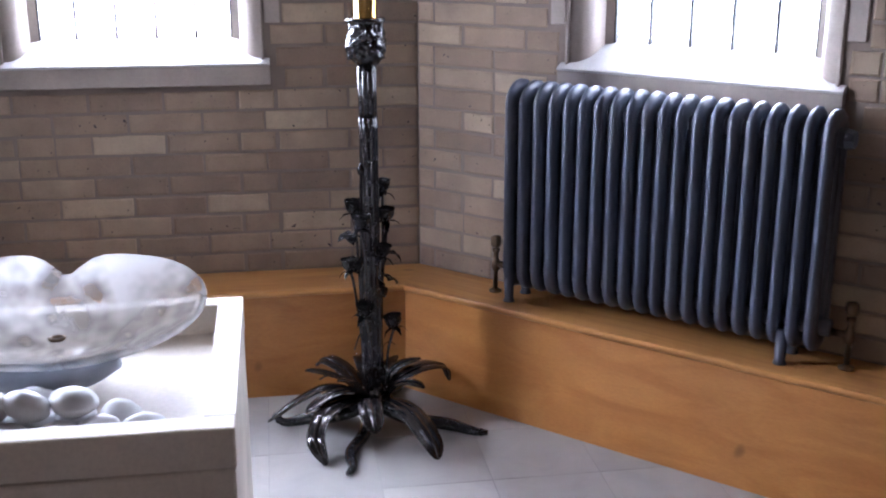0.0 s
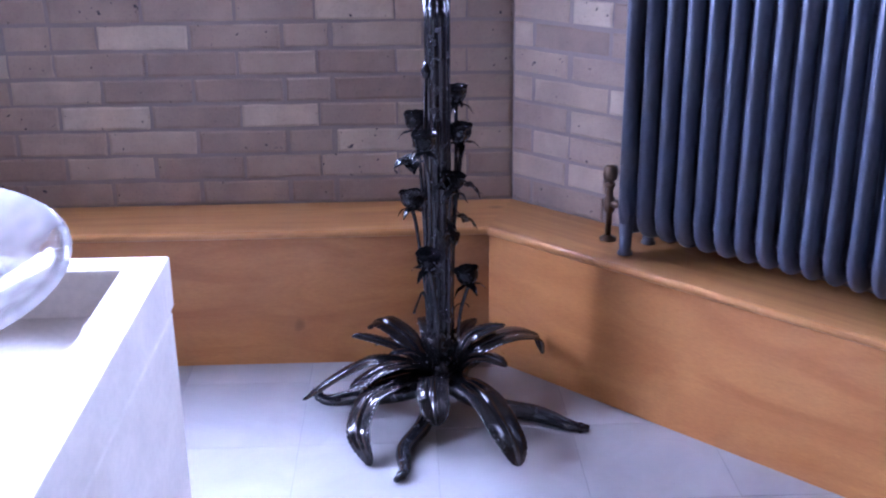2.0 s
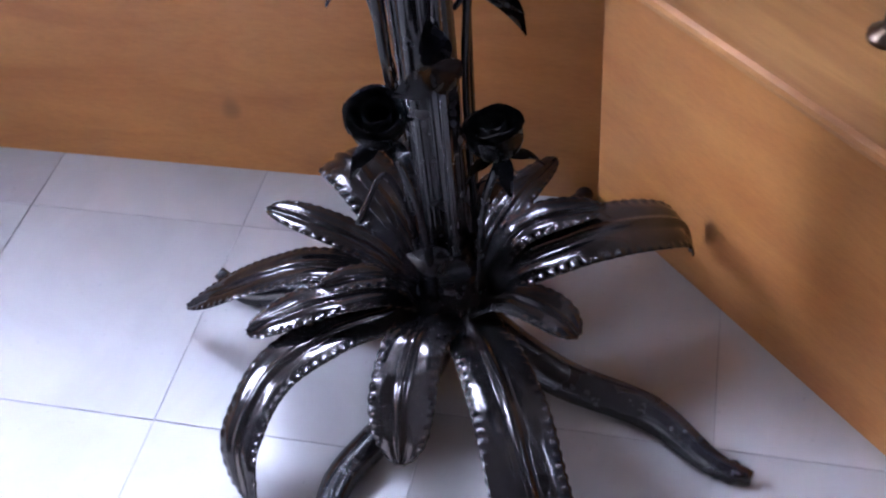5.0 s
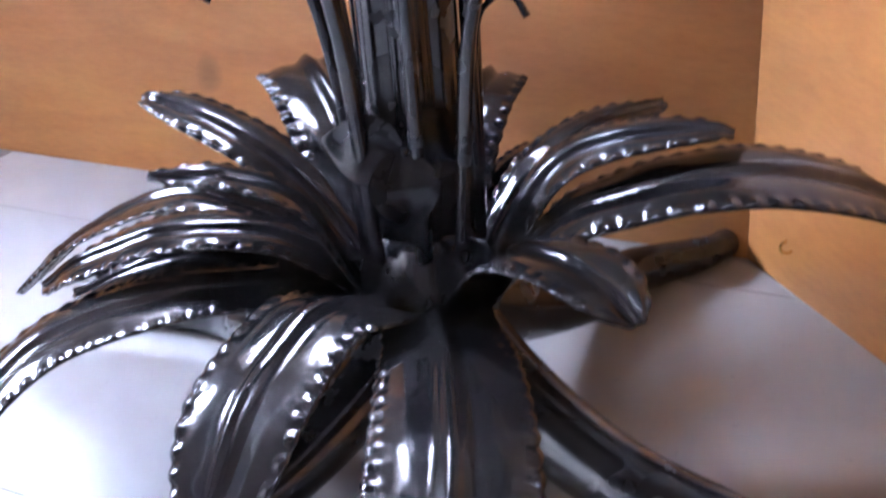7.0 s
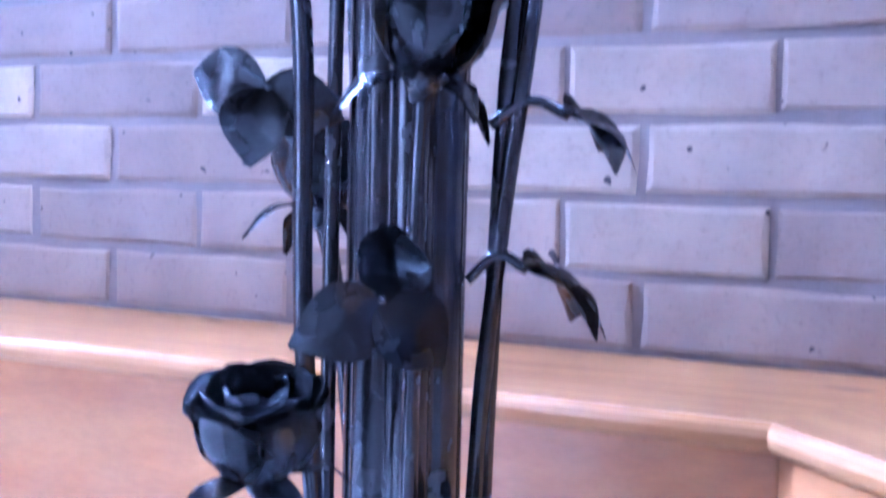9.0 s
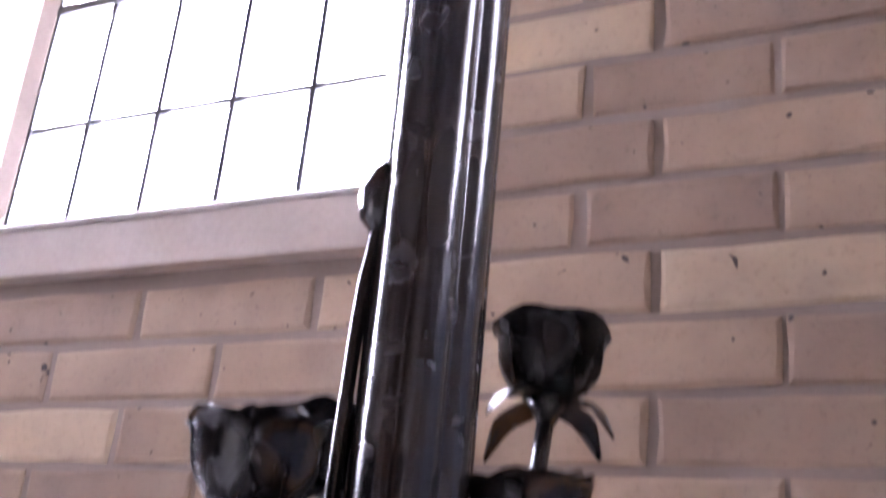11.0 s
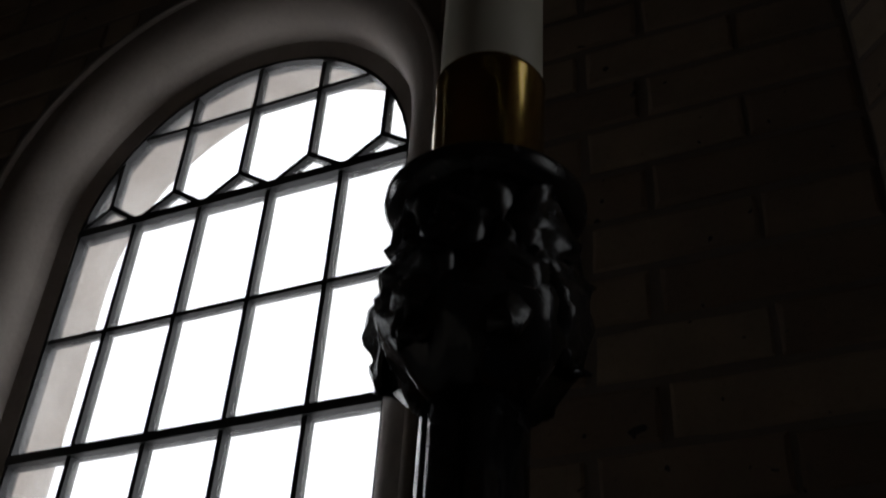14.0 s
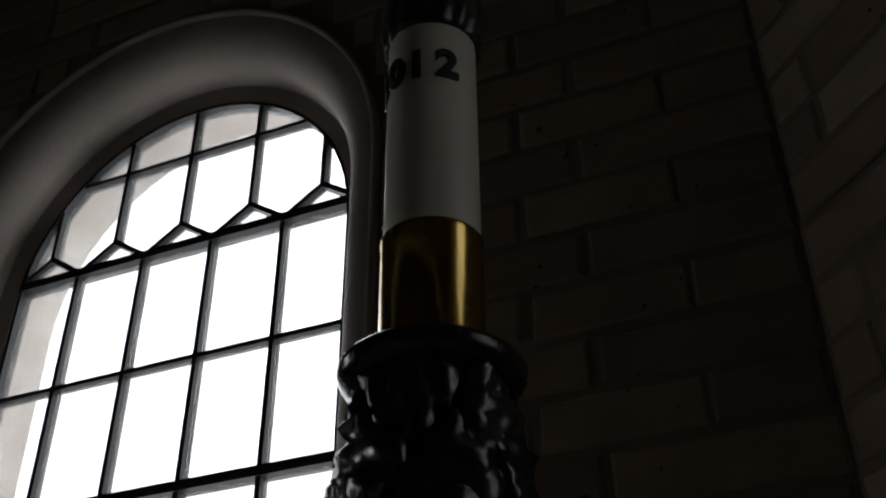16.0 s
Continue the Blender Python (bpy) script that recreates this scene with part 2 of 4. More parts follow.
def tube(bm, pts, radii, n=10, flat=1.0):
    """A tube along pts; flat squeezes it upwards."""
    pts = [Vector(p) for p in pts]
    rings = []
    side = None
    for i, p in enumerate(pts):
        d = (pts[min(i + 1, len(pts) - 1)] - pts[max(i - 1, 0)]).normalized()
        if side is None:
            side = d.orthogonal().normalized()
        side = (side - d * side.dot(d)).normalized()
        up = d.cross(side)
        r = radii[i] if isinstance(radii, (list, tuple)) else radii
        rings.append([bm.verts.new(p + r * (math.cos(2 * math.pi * k / n) * side + flat * math.sin(2 * math.pi * k / n) * up)) for k in range(n)])
    for a, b in zip(rings, rings[1:]):
        for k in range(n):
            bm.faces.new((a[k], a[(k + 1) % n], b[(k + 1) % n], b[k]))
    bm.faces.new(rings[0])
    bm.faces.new(rings[-1])


def curve(ctrl, n=16):
    """Points on a smooth curve through the control points."""
    c = [Vector(p) for p in ctrl]
    c = [2 * c[0] - c[1]] + c + [2 * c[-1] - c[-2]]
    out = []
    segs = len(c) - 3
    for i in range(n + 1):
        u = i / n * segs
        k = min(int(u), segs - 1)
        t = u - k
        a, b, d, e = c[k:k + 4]
        out.append(0.5 * (2 * b + (d - a) * t + (2 * a - 5 * b + 4 * d - e) * t * t + (3 * b - a - 3 * d + e) * t ** 3))
    return out


# ---------------------------------------------------------------- the octagonal room
CORNERS = [(-1.95, 0.0), (0.0, 0.0), (1.379, -1.379), (1.379, -3.32), (0.0, -4.70), (-1.95, -4.70), (-3.329, -3.32), (-3.329, -1.379)]
NAMES = ["wall_north", "wall_northeast", "wall_east", "wall_southeast", "wall_south", "wall_southwest", "wall_west", "wall_northwest"]
TOP = 3.7
PL = 0.395          # height of the wooden boxing
THICK = 0.25
HALF, GR = 0.428, 0.3375   # half widths of the wall's opening and of the glazing
SPRING, SILLZ = 2.015, 1.10
WIN = {0: 0.9835, 1: 1.03, 7: 0.975}


def wall_frame(i):
    a, b = Vector((*CORNERS[i], 0)), Vector((*CORNERS[(i + 1) % 8], 0))
    d = (b - a).normalized()
    out = Vector((-d.y, d.x, 0))
    m = Matrix(((d.x, out.x, 0, a.x), (d.y, out.y, 0, a.y), (0, 0, 1, 0), (0, 0, 0, 1)))
    return m, (b - a).length


def arch(cx, half, z0, zs, n=24):
    """Outline of an arched opening from its lower left, over the arch, to its lower right."""
    pts = [(cx - half, z0), (cx - half, zs)]
    pts += [(cx - half * math.cos(math.pi * k / n), zs + half * math.sin(math.pi * k / n)) for k in range(1, n)]
    return pts + [(cx + half, zs), (cx + half, z0)]


def wall_mesh(L, cx):
    bm = bmesh.new()
    inset = 0.0034
    if cx is None:
        box(bm, -0.17, L + 0.17, inset, THICK, -0.05, TOP)
        return bm
    hole = arch(cx, HALF, SILLZ, SPRING)
    for t in (inset, THICK):
        def v(s, z):
            return bm.verts.new((s, t, z))
        e = 0.17 if t > 0.1 else 0.012
        bm.faces.new([v(-e, -0.05), v(L + e, -0.05), v(L + e, SILLZ), v(-e, SILLZ)])
        bm.faces.new([v(-e, SILLZ), v(cx - HALF, SILLZ), v(cx - HALF, TOP), v(-e, TOP)])
        bm.faces.new([v(cx + HALF, SILLZ), v(L + e, SILLZ), v(L + e, TOP), v(cx + HALF, TOP)])
        top = hole[1:-1]
        for p, q in zip(top, top[1:]):
            bm.faces.new([v(*p), v(*q), v(q[0], TOP), v(p[0], TOP)])
    for p, q in zip(hole, hole[1:] + hole[:1]):
        bm.faces.new([bm.verts.new((p[0], inset, p[1])), bm.verts.new((q[0], inset, q[1])), bm.verts.new((q[0], THICK, q[1])), bm.verts.new((p[0], THICK, p[1]))])
    bmesh.ops.remove_doubles(bm, verts=bm.verts[:], dist=1e-4)
    return bm


def window(i, cx, frame_m):
    """A round-headed leaded window in a moulded stone surround, with its sloping sill."""
    w = empty("window_%d" % (i + 1), frame_m)
    tagged(w, "round-headed leaded window of clear panes in moulded stone", "window", kind="structure")
    # moulded surround, swept round the opening
    fillet = [(GR - 0.012, 0.150), (GR - 0.012, 0.116)]
    lip = [(GR - 0.012, 0.116), (GR + 0.014, 0.106)]
    roll = [(GR + 0.014, 0.106), (GR + 0.018, 0.084)]
    bowtell = [(GR + 0.018 + 0.068 * (1 - math.cos(radians(9 * k))), 0.084 - 0.080 * math.sin(radians(9 * k))) for k in range(11)]
    edge = [(GR + 0.086, 0.004), (GR + 0.086, -0.006), (GR + 0.096, -0.006), (GR + 0.096, 0.03)]
    bm = bmesh.new()
    for prof in (fillet, lip, roll, bowtell, edge):
        cols = [[bm.verts.new((s, t, z)) for s, z in arch(cx, off, SILLZ + 0.02, SPRING, 40)] for off, t in prof]
        for a, b in zip(cols, cols[1:]):
            for k in range(len(a) - 1):
                bm.faces.new((a[k], a[k + 1], b[k + 1], b[k]))
    part("surround", bm, STONE, w, "pale moulded stone jambs and arch", smooth=True)
    # outer reveal
    bm = bmesh.new()
    a = [bm.verts.new((s, 0.148, z)) for s, z in arch(cx, GR + 0.0, SILLZ, SPRING, 28)]
    b = [bm.verts.new((s, THICK + 0.01, z)) for s, z in arch(cx, GR + 0.035, SILLZ, SPRING, 28)]
    for k in range(len(a) - 1):
        bm.faces.new((a[k], a[k + 1], b[k + 1], b[k]))
    part("outer_reveal", bm, STONE, w)
    # sill
    bm = bmesh.new()
    h = 0.452
    sec = [(0.20, 1.235), (0.118, 1.222), (-0.022, 1.150), (-0.026, 1.146), (-0.026, 1.141), (0.02, 1.141), (0.20, 1.141)]
    l = [bm.verts.new((cx - h, t, z)) for t, z in sec]
    r = [bm.verts.new((cx + h, t, z)) for t, z in sec]
    for k in range(len(sec)):
        bm.faces.new((l[k], l[(k + 1) % len(sec)], r[(k + 1) % len(sec)], r[k]))
    bm.faces.new(l)
    bm.faces.new(r)
    part("sill", bm, SILL, w, "pale sloping stone sill")
    bm = bmesh.new()
    box(bm, cx - h, cx + h, -0.022, 0.02, 1.073, 1.140, 0.004)
    part("apron", bm, STONE, w, "buff stone band under the sill")
    gy = 0.13
    cw = 2 * GR / 5
    cl = [cx - GR + cw * k for k in range(6)]
    rows = [1.224, 1.385, 1.608, 1.820, 2.040]
    peak, cross = 2.090, 2.238

    def arc_z(s):
        return SPRING + math.sqrt(max(GR * GR - (s - cx) ** 2, 0.0))

    def bar(p, q, wd, name="lead_bar", dp=0.010):
        bm = bmesh.new()
        p, q = Vector((p[0], 0, p[1])), Vector((q[0], 0, q[1]))
        d = (q - p).normalized()
        n = Vector((-d.z, 0, d.x)) * wd / 2
        vs = []
        for y in (gy - dp, gy + dp):
            vs.append([bm.verts.new((v.x, y if abs(k) else y, v.z)) for k, v in enumerate((p + n, p - n, q - n, q + n))])
        bm.faces.new(vs[0])
        bm.faces.new(vs[1])
        for k in range(4):
            bm.faces.new((vs[0][k], vs[0][(k + 1) % 4], vs[1][(k + 1) % 4], vs[1][k]))
        part(name, bm, LEAD, w)
    for s in cl[1:5]:
        bar((s, 1.20), (s, 2.04), 0.0085)
    for z in (rows[1], rows[3]):
        bar((cl[0], z), (cl[5], z), 0.0085, "lead_bar", 0.009)
    for z in (rows[2], rows[4]):
        bar((cl[0], z), (cl[5], z), 0.016, "saddle_bar", 0.014)
    mids = [(cl[k] + cl[k + 1]) / 2 for k in range(5)]
    for k, s in enumerate(mids):
        bar((cl[k], rows[4] + 0.004), (s, peak), 0.009, "lead_bar", 0.008)
        bar((s, peak), (cl[k + 1], rows[4] + 0.004), 0.009, "lead_bar", 0.0085)
        bar((s, peak - 0.003), (s, arc_z(s)), 0.0085, "lead_bar", 0.0095)
    hw = math.sqrt(GR * GR - (cross - SPRING) ** 2)
    bar((cx - hw, cross), (cx + hw, cross), 0.0085, "lead_bar", 0.0088)
    # iron frame round the glazing
    bm = bmesh.new()
    ring = [[bm.verts.new((s, t, z)) for s, z in arch(cx, o, 1.20, SPRING, 28)] for o, t in
            ((GR + 0.002, 0.118), (GR - 0.018, 0.118), (GR - 0.018, 0.142), (GR + 0.002, 0.142))]
    for a, b in zip(ring, ring[1:]):
        for k in range(len(a) - 1):
            bm.faces.new((a[k], a[k + 1], b[k + 1], b[k]))
    part("glazing_frame", bm, LEAD, w, "dark metal frame")
    # panes, each a thin slab of its own
    tilt = random.Random(i)
    for r0, r1 in zip(rows, rows[1:]):
        for c0, c1 in zip(cl, cl[1:]):
            bm = bmesh.new()
            k = tilt.uniform(-0.0015, 0.0015)
            box(bm, c0, c1, gy - 0.001, gy + 0.001, r0, r1)
            for v in bm.verts:
                v.co.y += k * (1 if v.co.x > (c0 + c1) / 2 else -1)
            part("pane", bm, GLASS, w).visible_shadow = False
    bm = bmesh.new()
    up = [(cl[0], rows[4])] + [(cx - GR * math.cos(math.pi * k / 24), SPRING + GR * math.sin(math.pi * k / 24)) for k in range(2, 23)] + [(cl[5], rows[4])]
    f = [bm.verts.new((s, gy, z)) for s, z in up]
    b = [bm.verts.new((s, gy + 0.002, z)) for s, z in up]
    bm.faces.new(f)
    bm.faces.new(b)
    part("pane", bm, GLASS, w).visible_shadow = False
    # daylight in the opening
    lamp = new("daylight_%d" % (i + 1), bpy.data.lights.new("daylight", 'AREA'))
    lamp.data.shape, lamp.data.size, lamp.data.size_y = 'RECTANGLE', 1.0, 1.6
    lamp.data.energy = DAY[i]
    lamp.data.color = (0.96, 0.98, 1.0)
    lamp.matrix_world = frame_m @ pose(cx, THICK + 0.03, 1.82, -90, 0, 0)
    return w


DAY = {0: 280.0, 1: 25.0, 7: 450.0}
for i in range(8):
    fm, L = wall_frame(i)
    bm = wall_mesh(L, WIN.get(i))
    for v in bm.verts:
        v.co = fm @ v.co
    # the five unseen walls are added dark so little daylight bounces back
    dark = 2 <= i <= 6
    tagged(obj(NAMES[i], bm, UNSEEN if dark else MORTAR), "unseen dark wall that closes the room and cuts bounced light" if dark else "brick church wall with weathered buff bricks", "wall", kind="structure")
    if i in WIN:
        window(i, WIN[i], fm @ pose(0, 0, 0.015 if i == 1 else 0.0))

# bright overcast distance outside the windows
m = bpy.data.materials.new("bright_distance")
m.use_nodes = True
em = node(m.node_tree, "ShaderNodeEmission", Strength=75.0)
em.inputs["Color"].default_value = (0.96, 0.985, 1.0, 1)
tc = m.node_tree.nodes.new("ShaderNodeTexCoord")
sx = m.node_tree.nodes.new("ShaderNodeSeparateXYZ")
mr = node(m.node_tree, "ShaderNodeMapRange")
for k, v in zip((1, 2, 3, 4), (-5.0, 8.0, 130.0, 50.0)):      # the sky is brightest towards the north-west
    mr.inputs[k].default_value = v
m.node_tree.links.new(tc.outputs["Object"], sx.inputs[0])
m.node_tree.links.new(sx.outputs[0], mr.inputs[0])
m.node_tree.links.new(mr.outputs[0], em.inputs["Strength"])
m.node_tree.links.new(em.outputs[0], m.node_tree.nodes["Material Output"].inputs[0])
m.cycles.emission_sampling = 'NONE'
bm = bmesh.new()
low = [bm.verts.new((-0.97 + 18 * math.cos(2 * math.pi * k / 48), -2.35 + 18 * math.sin(2 * math.pi * k / 48), -0.3)) for k in range(48)]
high = [bm.verts.new((v.co.x, v.co.y, 24)) for v in low]
for k in range(48):
    bm.faces.new((low[k], low[(k + 1) % 48], high[(k + 1) % 48], high[k]))
bm.faces.new(high)
tagged(obj("backdrop", bm, m), "plain white overcast sky beyond the windows", "backdrop", kind="structure")

# floor and ceiling
bm = bmesh.new()
bm.faces.new([bm.verts.new((x, y, -0.0016)) for x, y in CORNERS])
floor_ob = tagged(obj("floor", bm, GROUT), "pale grey stone tiled floor with narrow joints", "floor", kind="structure")
bm = bmesh.new()
bm.faces.new([bm.verts.new((x, y, TOP)) for x, y in CORNERS])
bm.faces.new([bm.verts.new((x * 1.02, y * 1.02, TOP + 0.1)) for x, y in CORNERS])
# unseen ceiling, made dark to deepen the shade in the room
tagged(obj("ceiling", bm, UNSEEN), "unseen dark ceiling that closes the room and cuts bounced light", "ceiling", kind="structure")
bm = bmesh.new()
bmesh.ops.create_grid(bm, x_segments=2, y_segments=2, size=400)
for v in bm.verts:
    v.co.z = -0.3
tagged(obj("ground", bm, GROUT), "plain ground outside the church walls", "ground", kind="structure")

# ---------------------------------------------------------------- wooden boxing round the walls
DL, DR = 0.246, 0.236


def boxing(name, i, depth, s0, s1, cut0, cut1):
    """Boxed-in pipe casing: front panel and a nosed top board; cut0, cut1 mitre its ends along the wall."""
    fm, L = wall_frame(i)
    e = empty(name, fm)
    tagged(e, "orange-brown wooden boxing with a nosed top board along the wall", "boxing", kind="structure")
    bm = bmesh.new()
    face = depth - 0.016

    def s_at(t, s, cut):
        return s + cut * (-t)
    pts = []
    for t in (-face, -face + 0.02):
        for s, c in ((s0, cut0), (s1, cut1)):
            for z in (0.0, PL - 0.022):
                pts.append(bm.verts.new((s_at(t, s, c), t, z)))
    for q in ((0, 1, 3, 2), (4, 6, 7, 5), (0, 4, 5, 1), (2, 3, 7, 6), (0, 2, 6, 4), (1, 5, 7, 3)):
        bm.faces.new([pts[k] for k in q])
    part("front_panel", bm, PANEL, e, "orange-brown veneered panel")
    bm = bmesh.new()
    nose = [(0.0, PL), (-depth + 0.006, PL), (-depth + 0.001, PL - 0.004), (-depth, PL - 0.010), (-depth + 0.002, PL - 0.017), (-depth + 0.007, PL - 0.022), (0.0, PL - 0.022)]
    a = [bm.verts.new((s_at(t, s0, cut0), t, z)) for t, z in nose]
    b = [bm.verts.new((s_at(t, s1, cut1), t, z)) for t, z in nose]
    for k in range(len(nose)):
        bm.faces.new((a[k], a[(k + 1) % len(nose)], b[(k + 1) % len(nose)], b[k]))
    bm.faces.new(a)
    bm.faces.new(b)
    part("top_board", bm, NOSING, e, "golden wooden top board")
    return e


T = math.tan(radians(22.5))
boxing("boxing_north", 0, DL, 0.0, 1.95, T, -0.0877 / DL)
boxing("boxing_northeast", 1, DR, 0.0, 1.95, 0.474, -T)
boxing("boxing_northwest", 7, DL, 0.0, 1.95, T, -T)


# ---------------------------------------------------------------- radiator on the boxing
def radiator():
    fm, L = wall_frame(1)
    r = empty("radiator", fm @ pose(0.470, -0.105, PL))
    tagged(r, "dark blue painted cast-iron column radiator on short feet", "radiator")
    n, pitch = 20, 1.053 / 20
    z0, z1 = 0.072, 0.715
    depth = 0.052
    def section():
        bm = bmesh.new()
        pts = []
        for k in range(9):
            a = math.pi * k / 8
            pts.append((depth * math.cos(a), z1 - 0.052 + 0.045 * math.sin(a)))
        for k in range(9):
            a = math.pi * k / 8
            pts.append((-depth * math.cos(a), z0 + 0.045 - 0.045 * math.sin(a)))
        m = len(pts)
        rings = []
        for k, (y, z) in enumerate(pts):
            py, pz = pts[k - 1]
            qy, qz = pts[(k + 1) % m]
            d = Vector((0, qy - py, qz - pz)).normalized()
            nrm = Vector((0, -d.z, d.y))
            rings.append([bm.verts.new(Vector((0, y, z)) + 0.0175 * math.cos(q) * Vector((1, 0, 0)) + 0.030 * math.sin(q) * nrm) for q in [2 * math.pi * j / 10 for j in range(10)]])
        for k in range(m):
            a, b = rings[k], rings[(k + 1) % m]
            for j in range(10):
                bm.faces.new((a[j], a[(j + 1) % 10], b[(j + 1) % 10], b[j]))
        # middle column
        tube(bm, [(0, 0, z0 + 0.02), (0, 0, z1 - 0.03)], 0.0185, 10)
        return bm
    first = part("section", section(), RADP, r, smooth=True)
    for k in range(n):
        o = first if k == 0 else part_copy(first, r)
        o.location = (pitch * (k + 0.5), 0, 0)
    for z in (z0 + 0.045, z1 - 0.06):
        bm = bmesh.new()
        tube(bm, [(-0.012, 0, z), (n * pitch + 0.012, 0, z)], 0.026, 14)
        part("connecting_pipe", bm, RADP, r, smooth=True)
    for k in (0, n - 2.5):
        for y in (-depth, depth):
            bm = bmesh.new()
            tube(bm, [(pitch * (k + 0.5), y, 0.0), (pitch * (k + 0.5), y, 0.012), (pitch * (k + 0.5), y, 0.105)], [0.020, 0.015, 0.019], 12)
            part("foot", bm, RADP, r, smooth=True)
    bm = bmesh.new()
    tube(bm, [(n * pitch + 0.004, 0, z1 - 0.06), (n * pitch + 0.028, 0, z1 - 0.06)], [0.030, 0.024], 8)
    part("plug", bm, RADP, r)
    return r


def part_copy(ob, parent):
    o = new(ob.name, ob.data)
    o.parent = parent
    return o


radiator()


def valve(s, off, up):
    fm, L = wall_frame(1)
    v = empty("radiator_valve", fm @ pose(s, -off, PL))
    tagged(v, "small tarnished brass radiator valve on its pipe", "valve", group="radiator valves")
    bm = bmesh.new()
    lathe(bm, [(0.022, 0.0), (0.022, 0.006), (0.012, 0.010), (0.010, 0.014)], 16)
    part("pipe_collar", bm, OLDBR, v, smooth=True)
    bm = bmesh.new()
    lathe(bm, [(0.0085, 0.008), (0.0085, 0.075), (0.014, 0.078), (0.016, 0.095), (0.014, 0.112), (0.010, 0.118), (0.009, 0.140), (0.013, 0.143), (0.013, 0.152), (0.006, 0.156)], 16)
    part("body", bm, OLDBR, v, smooth=True)
    bm = bmesh.new()
    tube(bm, [(0, 0, 0.10), (up * 0.05, 0, 0.10)], 0.011, 10)
    part("union", bm, OLDBR, v, smooth=True)
    bm = bmesh.new()
    lathe(bm, [(0.006, 0.154), (0.017, 0.166), (0.019, 0.180), (0.016, 0.196), (0.007, 0.200)], 12, wob=lambda a, z: 0.0018 * math.cos(6 * a))
    part("handwheel", bm, OLDBR, v, "dark ribbed valve cap", smooth=True)


valve(0.405, 0.100, 1)
valve(1.585, 0.085, -1)

# ---------------------------------------------------------------- font with its glass bowl
FX0, FX1, FY0, FY1, FZ = -1.21, -0.586, -2.345, -1.751, 0.897


def font():
    f = empty("font", pose((FX0 + FX1) / 2, (FY0 + FY1) / 2, 0))
    tagged(f, "square cream stone font with a sunken top full of pebbles", "font")
    hx, hy, rim = (FX1 - FX0) / 2, (FY1 - FY0) / 2, 0.045
    bm = bmesh.new()
    box(bm, -hx, hx, -hy, hy, 0.0, FZ - 0.070, 0.006)
    part("pedestal", bm, FONT, f, "cream stone block")
    bm = bmesh.new()
    box(bm, -hx - 0.002, hx + 0.002, -hy - 0.002, -hy + rim, FZ - 0.066, FZ, 0.004)
    box(bm, -hx - 0.002, hx + 0.002, hy - rim, hy + 0.002, FZ - 0.066, FZ, 0.004)
    box(bm, -hx - 0.002, -hx + rim, -hy + rim, hy - rim, FZ - 0.066, FZ, 0.0)
    box(bm, hx - rim, hx + 0.002, -hy + rim, hy - rim, FZ - 0.066, FZ, 0.0)
    part("rim", bm, FONT, f, "pale squared stone rim")
    bm = bmesh.new()
    box(bm, -hx + rim, hx - rim, -hy + rim, hy - rim, FZ - 0.069, FZ - 0.058)
    part("tray", bm, FONT, f)
    return f


font()

# glass bowl: a wide wavy shell with a notch in its far rim
bm = bmesh.new()
rings = []
NB, MB = 72, 16
for j in range(MB + 1):
    u = j / MB
    ring = []
    for k in range(NB):
        a = 2 * math.pi * k / NB
        lobe = 1 + 0.10 * math.cos(2 * (a - radians(10))) - 0.17 * math.exp(-((a - radians(88)) / 0.16) ** 2)
        r = 0.232 * (0.16 + 0.84 * u) * (1 + (lobe - 1) * u)
        z = (0.085 + 0.060 * math.sin(a)) * u ** 1.8 * (1 + 0.06 * math.sin(3 * a + 0.5)) - 0.035 * u * u * math.exp(-((a - radians(88)) / 0.18) ** 2)
        ring.append(bm.verts.new((r * math.cos(a), 0.62 * r * math.sin(a), z)))
    rings.append(ring)
for a, b in zip(rings, rings[1:]):
    for k in range(NB):
        bm.faces.new((a[k], a[(k + 1) % NB], b[(k + 1) % NB], b[k]))
bm.faces.new(rings[0])
bowl = obj("glass_bowl", bm, BOWL, smooth=True)
bowl.matrix_world = pose(-0.900, -1.955, 0.885, 0, 0, 2)
sol = bowl.modifiers.new("thickness", 'SOLIDIFY')
sol.thickness, sol.offset = 0.012, 1.0
tagged(bowl, "clear wavy glass bowl with a notched rim on the font", "bowl")
bm = bmesh.new()
lathe(bm, [(0.014, 0.0), (0.016, 0.004), (0.010, 0.006), (0.008, 0.003)], 20)
drain = obj("drain", bm, OLDBR, smooth=True)
drain.matrix_world = pose(-0.905, -1.945, 0.899)
tagged(drain, "small round metal drain in the glass bowl", "drain")

# curved blue-grey stone under the bowl
bm = bmesh.new()
pts = curve([(-0.11, 0.02, 0.0), (-0.05, -0.012, 0.0), (0.05, -0.012, 0.004), (0.11, 0.022, 0.012)], 16)
tube(bm, pts, [0.012 + 0.014 * math.sin(math.pi * (0.12 + 0.76 * k / 16)) for k in range(17)], 12)
cres = obj("curved_stone", bm, SLATE, smooth=True)
cres.matrix_world = pose(-0.905, -2.035, 0.866, 0, 0, 6)
tagged(cres, "smooth curved blue-grey stone beneath the bowl", "stone")

rp = random.Random(4)


